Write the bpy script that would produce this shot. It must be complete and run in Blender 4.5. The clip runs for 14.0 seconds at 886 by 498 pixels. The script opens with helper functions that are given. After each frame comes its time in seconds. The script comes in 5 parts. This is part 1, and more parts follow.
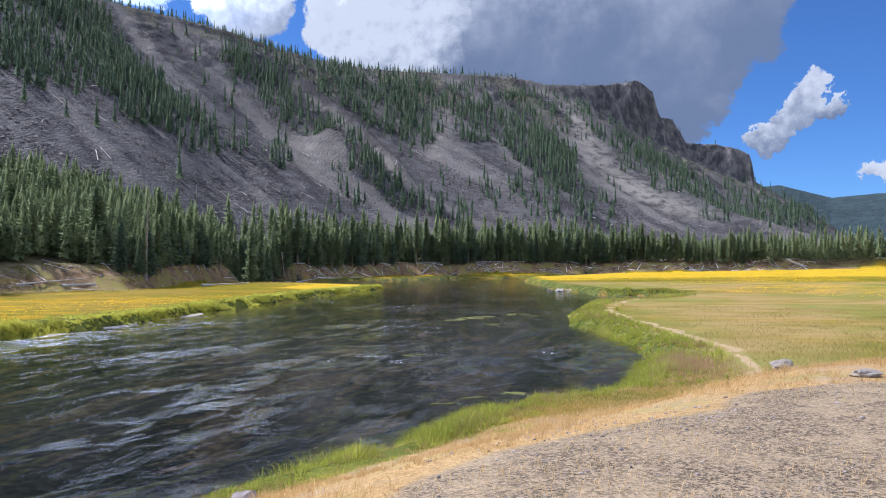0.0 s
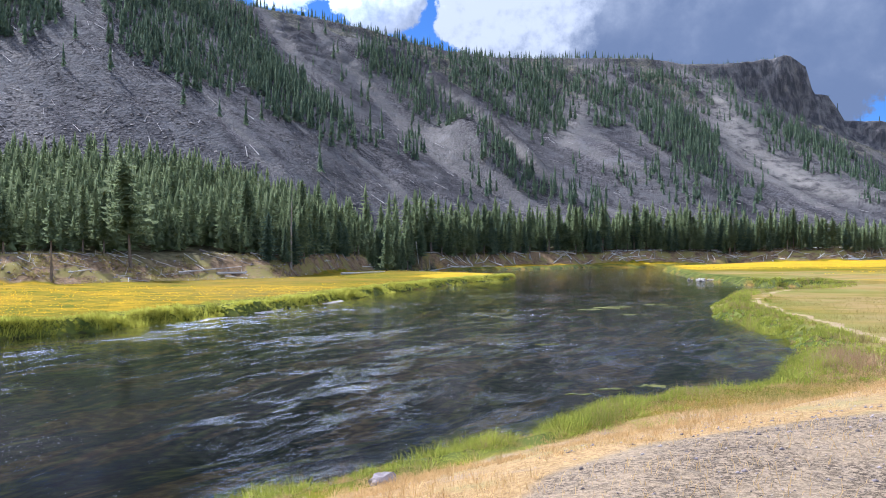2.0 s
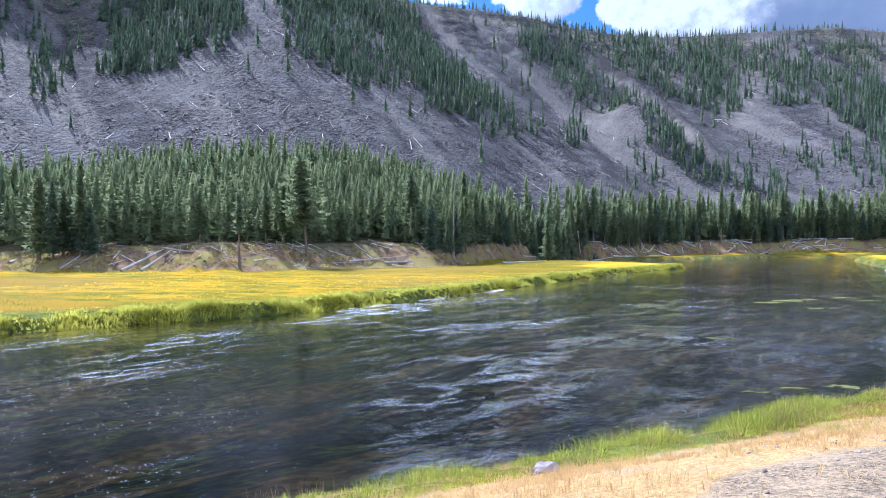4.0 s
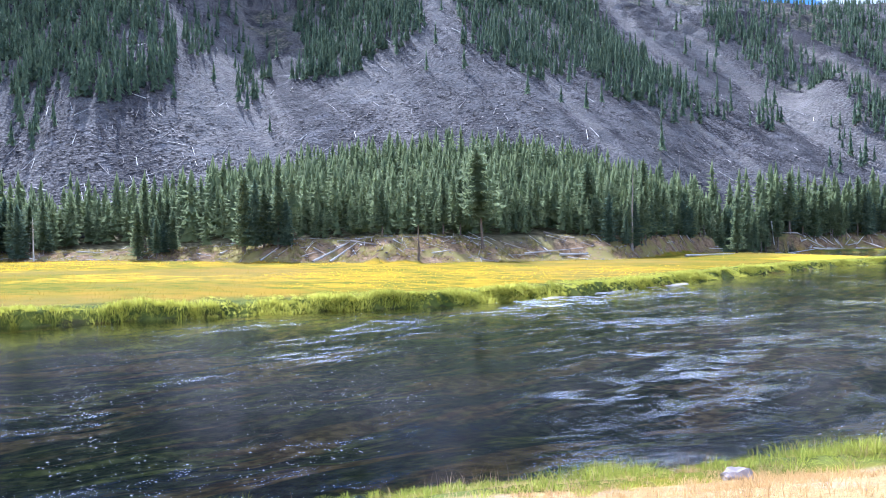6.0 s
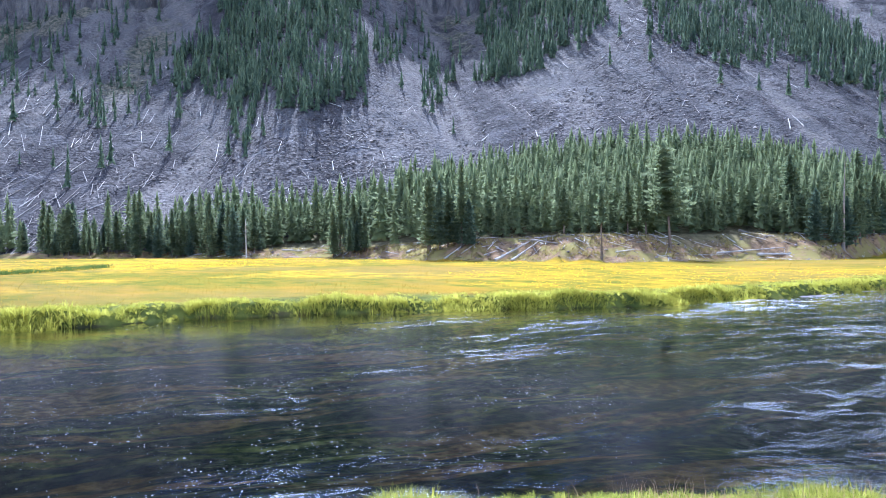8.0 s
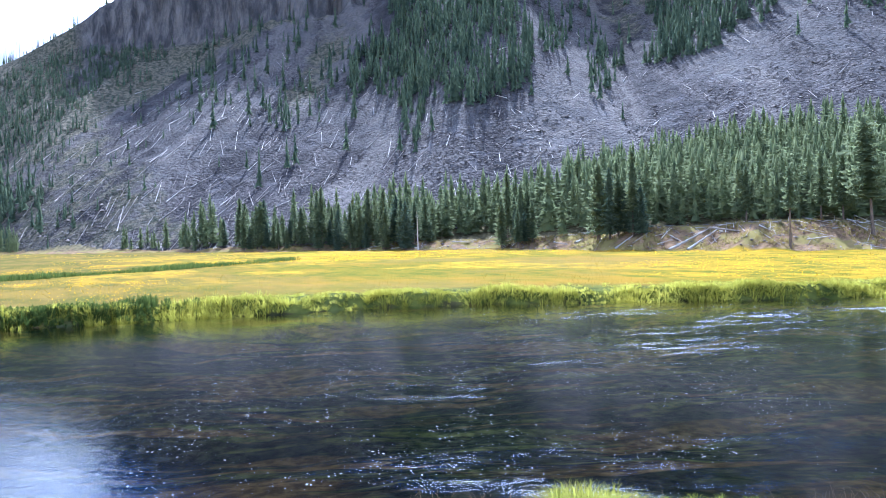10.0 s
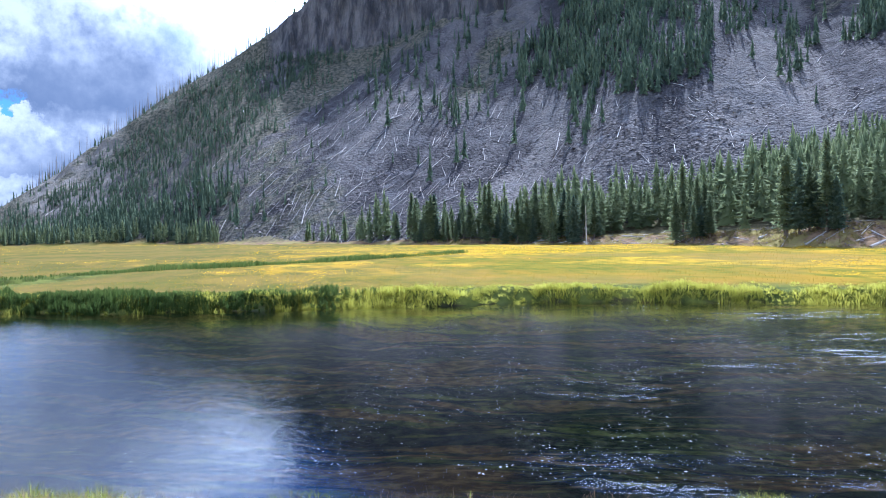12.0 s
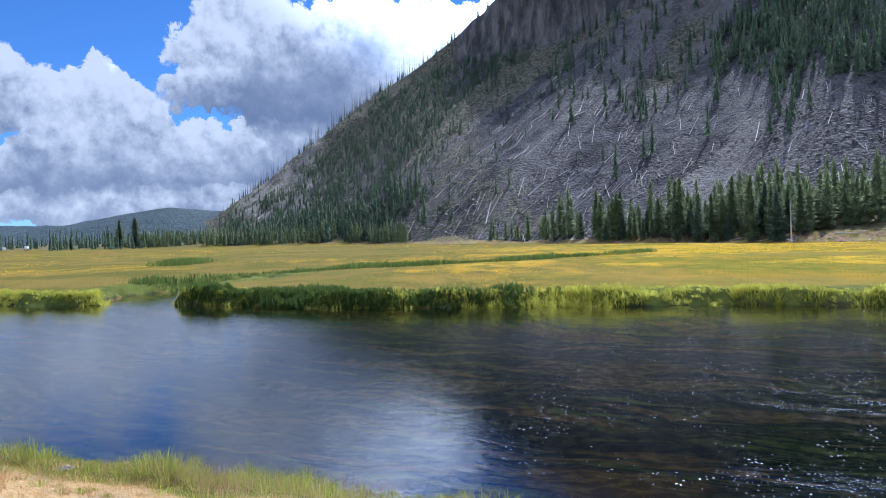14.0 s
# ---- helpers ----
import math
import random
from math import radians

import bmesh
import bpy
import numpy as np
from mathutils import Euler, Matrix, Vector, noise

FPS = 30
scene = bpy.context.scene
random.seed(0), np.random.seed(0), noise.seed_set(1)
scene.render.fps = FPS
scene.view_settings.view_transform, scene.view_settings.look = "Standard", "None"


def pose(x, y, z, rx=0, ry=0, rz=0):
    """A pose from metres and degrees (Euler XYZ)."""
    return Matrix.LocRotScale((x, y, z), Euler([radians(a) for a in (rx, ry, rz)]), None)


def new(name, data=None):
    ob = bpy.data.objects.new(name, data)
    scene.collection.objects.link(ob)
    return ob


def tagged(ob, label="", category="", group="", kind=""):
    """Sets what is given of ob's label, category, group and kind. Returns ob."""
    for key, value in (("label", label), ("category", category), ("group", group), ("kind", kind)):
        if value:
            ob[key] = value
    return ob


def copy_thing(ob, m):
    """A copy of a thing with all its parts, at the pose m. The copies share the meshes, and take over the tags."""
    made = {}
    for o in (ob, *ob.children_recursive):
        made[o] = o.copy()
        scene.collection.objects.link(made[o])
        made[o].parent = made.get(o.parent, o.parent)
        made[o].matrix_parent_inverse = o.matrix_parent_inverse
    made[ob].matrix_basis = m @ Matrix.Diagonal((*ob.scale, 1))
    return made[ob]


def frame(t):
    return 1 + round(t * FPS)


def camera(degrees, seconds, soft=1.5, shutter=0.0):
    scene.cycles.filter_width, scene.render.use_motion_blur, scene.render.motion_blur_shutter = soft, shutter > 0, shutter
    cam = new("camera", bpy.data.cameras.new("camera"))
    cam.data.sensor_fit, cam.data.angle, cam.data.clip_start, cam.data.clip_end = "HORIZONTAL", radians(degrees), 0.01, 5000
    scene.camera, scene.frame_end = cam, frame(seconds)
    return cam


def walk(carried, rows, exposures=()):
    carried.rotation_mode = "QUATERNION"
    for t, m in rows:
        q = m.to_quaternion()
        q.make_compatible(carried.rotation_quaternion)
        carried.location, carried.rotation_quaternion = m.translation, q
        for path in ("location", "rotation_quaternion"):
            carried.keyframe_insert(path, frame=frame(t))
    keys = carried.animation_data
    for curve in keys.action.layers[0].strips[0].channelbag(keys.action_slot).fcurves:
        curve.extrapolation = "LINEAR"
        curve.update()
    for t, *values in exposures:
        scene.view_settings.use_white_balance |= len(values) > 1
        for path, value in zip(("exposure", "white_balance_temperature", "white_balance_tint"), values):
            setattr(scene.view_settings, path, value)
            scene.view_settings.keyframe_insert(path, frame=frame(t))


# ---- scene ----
# Camera: a slow turn on the spot beside the river. Rows: seconds, x, y, z, yaw, pitch, roll.
cam = camera(63.43, 14.0, soft=0.95)
ROWS = [
    (0.0, -0.000, 0.000, 4.500, -0.00, 1.40, -0.07),
    (0.5, -0.018, 0.031, 4.491, 2.62, 1.20, -0.08),
    (1.0, -0.036, 0.062, 4.481, 5.25, 0.97, -0.10),
    (1.5, -0.055, 0.090, 4.473, 7.78, 0.76, -0.14),
    (2.0, -0.070, 0.115, 4.465, 10.51, 0.55, -0.17),
    (2.5, -0.081, 0.120, 4.460, 13.42, 0.37, -0.23),
    (3.0, -0.088, 0.116, 4.456, 16.60, 0.21, -0.23),
    (5.5, -0.211, 0.424, 4.349, 33.74, -0.73, -0.45),
    (6.0, -0.233, 0.430, 4.338, 37.25, -0.73, -0.47),
    (6.5, -0.251, 0.417, 4.340, 40.82, -0.65, -0.44),
    (7.0, -0.309, 0.441, 4.338, 44.46, -0.59, -0.37),
    (7.5, -0.332, 0.440, 4.321, 48.06, -0.60, -0.41),
    (8.0, -0.371, 0.432, 4.312, 51.62, -0.69, -0.49),
    (10.5, -0.542, 0.358, 4.287, 68.01, -1.32, -1.42),
    (11.0, -0.554, 0.320, 4.280, 71.05, -1.43, -1.30),
    (11.5, -0.530, 0.283, 4.283, 74.43, -1.50, -1.17),
    (12.0, -0.543, 0.256, 4.301, 78.21, -1.43, -1.05),
    (12.5, -0.604, 0.230, 4.296, 82.21, -1.25, -1.04),
    (13.0, -0.639, 0.202, 4.292, 86.11, -1.09, -1.10),
    (13.5, -0.703, 0.201, 4.279, 89.67, -1.02, -1.32),
    (14.0, -0.737, 0.188, 4.257, 92.77, -1.16, -1.54),
]
walk(cam, [(t, pose(x, y, z, 90 + pitch, 0, yaw) @ pose(0, 0, 0, 0, 0, roll)) for t, x, y, z, yaw, pitch, roll in ROWS],
     exposures=[(0.0, 0.32, 5480, 15), (3.0, 0.72, 5100, 15), (5.5, 1.06, 4900, 16), (8.0, 1.18, 4820, 16), (11.0, 1.02, 4760, 15), (12.5, 0.68, 4900, 14), (14.0, 0.34, 5080, 13)])

# ---- sky, sun ----
SUN_AZ, SUN_EL = 60.0, 48.0          # degrees left of +y, degrees up
S_AZ, S_EL = radians(SUN_AZ), radians(SUN_EL)
sun_dir = Vector((-math.sin(S_AZ) * math.cos(S_EL), math.cos(S_AZ) * math.cos(S_EL), math.sin(S_EL)))
sun = new("sun", bpy.data.lights.new("sun", "SUN"))
sun.data.energy, sun.data.angle, sun.data.color = 4.6, radians(0.6), (1.0, 0.95, 0.87)
sun.matrix_world = sun_dir.to_track_quat("Z", "Y").to_matrix().to_4x4()


class Nodes:
    """Short hand for building node trees."""

    def __init__(self, tree):
        self.tree = tree
        tree.nodes.clear()

    def add(self, kind, inputs=None):
        n = self.tree.nodes.new(kind)
        return self.fill(n, inputs or {})

    def fill(self, n, inputs):
        for k, v in inputs.items():
            if isinstance(v, bpy.types.NodeSocket):
                self.tree.links.new(v, n.inputs[k])
            else:
                n.inputs[k].default_value = v
        return n

    def math(self, op, a, b=0.0, c=0.0, clamp=False):
        n = self.add("ShaderNodeMath")
        n.operation, n.use_clamp = op, clamp
        self.fill(n, {0: a, 1: b, 2: c})
        return n.outputs[0]

    def vmath(self, op, a, b=(0, 0, 0)):
        n = self.add("ShaderNodeVectorMath", {0: a, 1: b})
        n.operation = op
        return n.outputs["Value"] if op in ("DOT_PRODUCT", "LENGTH", "DISTANCE") else n.outputs[0]

    def mix(self, fac, a, b, blend="MIX"):
        n = self.add("ShaderNodeMix")
        n.data_type, n.blend_type = "RGBA", blend
        for k, v in ((0, fac), (6, a), (7, b)):
            if isinstance(v, bpy.types.NodeSocket):
                self.tree.links.new(v, n.inputs[k])
            else:
                n.inputs[k].default_value = v if k == 0 else (*v, 1.0)
        return n.outputs[2]

    def ramp(self, fac, lo, hi, a=0.0, b=1.0):
        n = self.add("ShaderNodeMapRange", {0: fac, 1: lo, 2: hi, 3: a, 4: b})
        n.interpolation_type = "SMOOTHSTEP"
        return n.outputs[0]

    def noise(self, vec, scale, detail=4.0, rough=0.55, distortion=0.0):
        return self.add("ShaderNodeTexNoise", {"Vector": vec, "Scale": scale, "Detail": detail, "Roughness": rough, "Distortion": distortion}).outputs[0]

    def attr(self, name):
        n = self.add("ShaderNodeAttribute")
        n.attribute_name = name
        return n.outputs["Fac"]


def sky_point(az, tan_el):
    v = Vector((-math.sin(radians(az)), math.cos(radians(az)), tan_el))
    return v.normalized()


world = bpy.data.worlds.new("sky")
scene.world = world
world.use_nodes = True
W = Nodes(world.node_tree)
air = W.add("ShaderNodeTexSky")
air.sky_type, air.sun_disc, air.sun_elevation, air.sun_rotation = "NISHITA", False, S_EL, -S_AZ
air.altitude, air.air_density, air.dust_density, air.ozone_density = 2200.0, 1.0, 0.1, 3.5
tint = W.add("ShaderNodeVectorMath", {0: air.outputs[0], 1: (0.72, 0.95, 1.20)})
tint.operation = "MULTIPLY"
blue = tint.outputs[0]
ray = W.add("ShaderNodeTexCoord").outputs["Generated"]
# Cumulus: soft masses of cloud given by direction, broken up by noise on the sphere.
# Each row: azimuth, tangent of elevation, half width and half height (radians), whiteness.
CLOUDS_EAST = [(7.0, 0.36, 0.065, 0.10, 1.0), (2.5, 0.34, 0.07, 0.095, 0.95), (15.5, 0.40, 0.075, 0.11, 0.6), (23.0, 0.44, 0.10, 0.10, 0.5), (-5.0, 0.36, 0.14, 0.13, 0.30), (-13.0, 0.33, 0.14, 0.12, 0.18), (-20.0, 0.34, 0.11, 0.11, 0.12), (-17.0, 0.24, 0.09, 0.09, 0.2), (4.0, 0.47, 0.14, 0.09, 0.5),
               (-25.0, 0.160, 0.040, 0.018, 0.5), (-26.4, 0.18, 0.03, 0.022, 0.45), (-27.3, 0.205, 0.022, 0.034, 0.5), (-28.8, 0.195, 0.02, 0.012, 0.3), (-32.0, 0.112, 0.035, 0.016, 0.9)]
CLOUDS_WEST = [(105.0, 0.28, 0.13, 0.052, 0.66), (97.0, 0.285, 0.14, 0.055, 0.38), (110.8, 0.258, 0.06, 0.036, 0.78), (89.0, 0.28, 0.10, 0.05, 0.45), (104.0, 0.215, 0.15, 0.075, 0.32), (96.0, 0.19, 0.14, 0.09, 0.25), (111.0, 0.205, 0.055, 0.034, 0.62),
               (118.0, 0.200, 0.040, 0.040, 0.80), (121.0, 0.185, 0.045, 0.044, 0.72), (116.0, 0.165, 0.055, 0.042, 0.66), (124.8, 0.19, 0.05, 0.062, 0.65), (117.5, 0.12, 0.12, 0.060, 0.48), (111.8, 0.132, 0.060, 0.034, 0.70), (108.2, 0.132, 0.040, 0.025, 0.82)]
CLOUDS_LOW = [(121.0, 0.09, 0.10, 0.045, 0.40), (112.0, 0.085, 0.12, 0.04, 0.40), (108.0, 0.058, 0.08, 0.018, 0.64), (116.0, 0.04, 0.20, 0.034, 0.50), (104.0, 0.11, 0.12, 0.06, 0.28)]
# Out of view: clouds added to fill shade and brighten the river's reflections.
CLOUDS_UNSEEN = [(112.0, 0.60, 0.34, 0.12, 1.6), (90.0, 0.60, 0.22, 0.09, 1.3), (120.0, 0.43, 0.30, 0.085, 1.6), (104.0, 0.45, 0.16, 0.07, 1.6), (45.0, 0.85, 0.5, 0.17, 0.75), (85.0, 0.9, 0.35, 0.16, 0.75), (10.0, 1.05, 0.45, 0.17, 0.6), (165.0, 0.5, 0.42, 0.26, 1.0), (-65.0, 0.5, 0.42, 0.26, 1.0), (-110.0, 0.6, 0.5, 0.3, 1.0), (-155.0, 0.7, 0.5, 0.34, 1.0), (-60.0, 1.4, 0.5, 0.3, 0.9), (150.0, 1.5, 0.5, 0.3, 0.9)]
warp = W.add("ShaderNodeTexNoise", {"Vector": ray, "Scale": 14.0, "Detail": 9.0, "Roughness": 0.66})
bent = W.vmath("ADD", ray, W.vmath("MULTIPLY", W.vmath("SUBTRACT", warp.outputs["Color"], (0.5, 0.5, 0.5)), (0.10, 0.10, 0.10)))
mass, tone = None, None
for az, te, wide, high, bright in CLOUDS_EAST + CLOUDS_WEST + CLOUDS_LOW + CLOUDS_UNSEEN:
    c = sky_point(az, te)
    side = Vector((math.cos(radians(az)), math.sin(radians(az)), 0))
    up = side.cross(c)
    d = W.vmath("SUBTRACT", bent, tuple(c))
    u = W.math("DIVIDE", W.vmath("DOT_PRODUCT", d, tuple(side)), wide)
    v = W.math("DIVIDE", W.vmath("DOT_PRODUCT", d, tuple(up)), high)
    w = W.vmath("DOT_PRODUCT", d, tuple(c))
    r2 = W.math("ADD", W.math("ADD", W.math("MULTIPLY", u, u), W.math("MULTIPLY", v, v)), W.math("MULTIPLY", W.math("MULTIPLY", w, w), 30.0))
    one = W.math("SUBTRACT", 1.0, r2, clamp=True)
    lit = W.math("MULTIPLY", one, W.math("ADD", bright, W.math("MULTIPLY", v, 0.42)))
    mass = one if mass is None else W.math("ADD", mass, one)
    tone = lit if tone is None else W.math("ADD", tone, lit)
puff = W.noise(ray, 26.0, 9.0, 0.60)
thick = W.math("ADD", mass, W.math("MULTIPLY", W.math("SUBTRACT", puff, 0.5), 0.75))
cover = W.math("MULTIPLY", W.ramp(thick, 0.10, 0.30), W.ramp(mass, 0.0, 0.12))
bright = W.math("DIVIDE", tone, W.math("MAXIMUM", mass, 0.02))
# The sunlit side of each billow is brighter: density compared with that a little way towards the sun.
toward = W.vmath("ADD", ray, tuple(sun_dir * 0.012))
relief = W.math("MULTIPLY", W.math("SUBTRACT", puff, W.noise(toward, 26.0, 9.0, 0.60)), 1.7)
broad = W.math("MULTIPLY", W.math("SUBTRACT", W.noise(ray, 6.0, 4.0), 0.5), 0.7)
shade = W.math("ADD", W.math("ADD", bright, W.math("MULTIPLY", relief, W.ramp(bright, 0.1, 0.7, 0.15, 1.0))), broad)
near_sun = W.ramp(W.vmath("DOT_PRODUCT", ray, tuple(sun_dir)), 0.65, 0.87, 0.72, 5.6)
# Unseen clouds behind the viewer get extra brightness, added fill for shaded sides.
near_sun = W.math("ADD", near_sun, W.ramp(W.vmath("DOT_PRODUCT", ray, tuple(sun_dir)), 0.05, -0.35, 0.0, 1.5))
# Extra brightness meant for the unseen clouds, to lighten the water's reflections.
unseen_boost = W.mix(W.ramp(shade, 1.15, 2.0), (0.0, 0.0, 0.0), (8.0, 7.9, 7.7))
white = W.vmath("MULTIPLY", W.vmath("ADD", unseen_boost, W.mix(W.ramp(shade, -0.05, 0.95), (2.5, 3.1, 4.4), (9.6, 9.8, 10.2))), W.add("ShaderNodeCombineXYZ", {0: near_sun, 1: near_sun, 2: near_sun}).outputs[0])
mixer = W.add("ShaderNodeMix")
mixer.data_type = "RGBA"
W.tree.links.new(cover, mixer.inputs[0])
W.tree.links.new(blue, mixer.inputs[6])
W.tree.links.new(white, mixer.inputs[7])
bg = W.add("ShaderNodeBackground", {"Color": mixer.outputs[2], "Strength": 0.082})
out = W.add("ShaderNodeOutputWorld", {"Surface": bg.outputs[0]})


# ---- materials ----
def material(name):
    m = bpy.data.materials.new(name)
    m.use_nodes = True
    return m, Nodes(m.node_tree)


def finish(n, color, rough=0.8, bump=None, strength=0.4, distance=0.05, spec=0.25, through_light=0.0):
    """Principled surface, with bump from a height and with some light let through where leaves are thin."""
    ins = {"Base Color": color if isinstance(color, bpy.types.NodeSocket) else (*color, 1.0), "Roughness": rough, "Specular IOR Level": spec}
    if bump is not None:
        ins["Normal"] = n.add("ShaderNodeBump", {"Height": bump, "Strength": strength, "Distance": distance}).outputs[0]
    s = n.add("ShaderNodeBsdfPrincipled", ins).outputs[0]
    if through_light:
        tr = n.add("ShaderNodeBsdfTranslucent", {"Color": ins["Base Color"]}).outputs[0]
        s = n.add("ShaderNodeMixShader", {0: through_light, 1: s, 2: tr}).outputs[0]
    n.add("ShaderNodeOutputMaterial", {"Surface": s})


def place_of(n):
    return n.add("ShaderNodeTexCoord").outputs["Object"]


def leaf_material(name, dark, light, through_light=0.35):
    m, n = material(name)
    g = n.add("ShaderNodeNewGeometry").outputs["Random Per Island"]
    o = n.add("ShaderNodeObjectInfo").outputs["Random"]
    p = place_of(n)
    blend = n.math("ADD", n.math("MULTIPLY", g, 0.55), n.math("MULTIPLY", o, 0.45))
    blend = n.math("ADD", blend, n.math("MULTIPLY", n.math("SUBTRACT", n.noise(p, 0.12, 2.0), 0.5), 0.9), clamp=True)
    blend = n.math("ADD", blend, n.math("MULTIPLY", n.math("SUBTRACT", n.noise(p, 1.1, 3.0), 0.5), 0.7), clamp=True)
    finish(n, n.mix(blend, dark, light), 0.8, through_light=through_light, spec=0.06)
    return m


def wood_material(name, dark, light, scale=1.0):
    m, n = material(name)
    p = place_of(n)
    g = n.add("ShaderNodeNewGeometry").outputs["Random Per Island"]
    streak = n.noise(n.vmath("MULTIPLY", p, (6.0 * scale, 6.0 * scale, 0.8 * scale)), 2.0, 5.0)
    c = n.mix(n.ramp(n.math("ADD", streak, n.math("MULTIPLY", n.math("SUBTRACT", g, 0.5), 0.4)), 0.3, 0.7), dark, light)
    finish(n, c, 0.85, streak, 0.5, 0.03)
    return m


M_NEEDLE = leaf_material("pine_needles", (0.115, 0.150, 0.078), (0.255, 0.290, 0.135), 0.5)
M_NEEDLE_BLUE = leaf_material("fir_needles", (0.085, 0.122, 0.080), (0.190, 0.235, 0.135), 0.5)
M_BARK = wood_material("pine_bark", (0.07, 0.05, 0.035), (0.20, 0.15, 0.11))
M_DEADWOOD = wood_material("weathered_deadwood", (0.34, 0.30, 0.26), (0.72, 0.67, 0.60))
M_GREYWOOD_PALE = wood_material("bleached_trunks", (0.22, 0.19, 0.17), (0.58, 0.53, 0.48))
M_GREYWOOD = wood_material("grey_deadwood", (0.14, 0.11, 0.09), (0.34, 0.29, 0.24))
M_GRASS = leaf_material("green_grass", (0.23, 0.25, 0.030), (0.60, 0.56, 0.095), 0.70)
M_GRASS_NEAR = leaf_material("bank_grass", (0.11, 0.155, 0.020), (0.50, 0.49, 0.085), 0.65)
M_STRAW = leaf_material("dry_grass", (0.43, 0.27, 0.11), (0.70, 0.49, 0.225), 0.5)
M_MEADOW = leaf_material("meadow_grass", (0.23, 0.165, 0.020), (0.38, 0.26, 0.040), 0.6)
M_FLAT = leaf_material("flat_grass", (0.28, 0.225, 0.070), (0.42, 0.32, 0.115), 0.65)
M_SEED = leaf_material("red_seed_heads", (0.33, 0.19, 0.10), (0.58, 0.40, 0.23), 0.45)
M_FLOWER = leaf_material("yellow_petals", (0.80, 0.42, 0.006), (0.90, 0.56, 0.010), 0.5)


def rock_material(name, dark, light, scale):
    m, n = material(name)
    p = place_of(n)
    g = n.add("ShaderNodeNewGeometry").outputs["Random Per Island"]
    a = n.noise(p, 1.4 * scale, 6.0, 0.65)
    b = n.noise(p, 0.09 * scale, 3.0)
    f = n.ramp(n.math("ADD", n.math("ADD", n.math("MULTIPLY", a, 0.5), n.math("MULTIPLY", b, 0.5)), n.math("MULTIPLY", n.math("SUBTRACT", g, 0.5), 0.5)), 0.25, 0.75)
    finish(n, n.mix(f, dark, light), 0.92, a, 0.4, 0.12 / scale, 0.06)
    return m


M_BOULDER = rock_material("talus_boulder", (0.087, 0.077, 0.071), (0.212, 0.187, 0.172), 1.0)
M_ROCK = rock_material("lichened_rock", (0.085, 0.070, 0.060), (0.37, 0.32, 0.275), 6.0)
M_STONE = rock_material("grey_stone", (0.16, 0.13, 0.125), (0.40, 0.34, 0.325), 5.0)


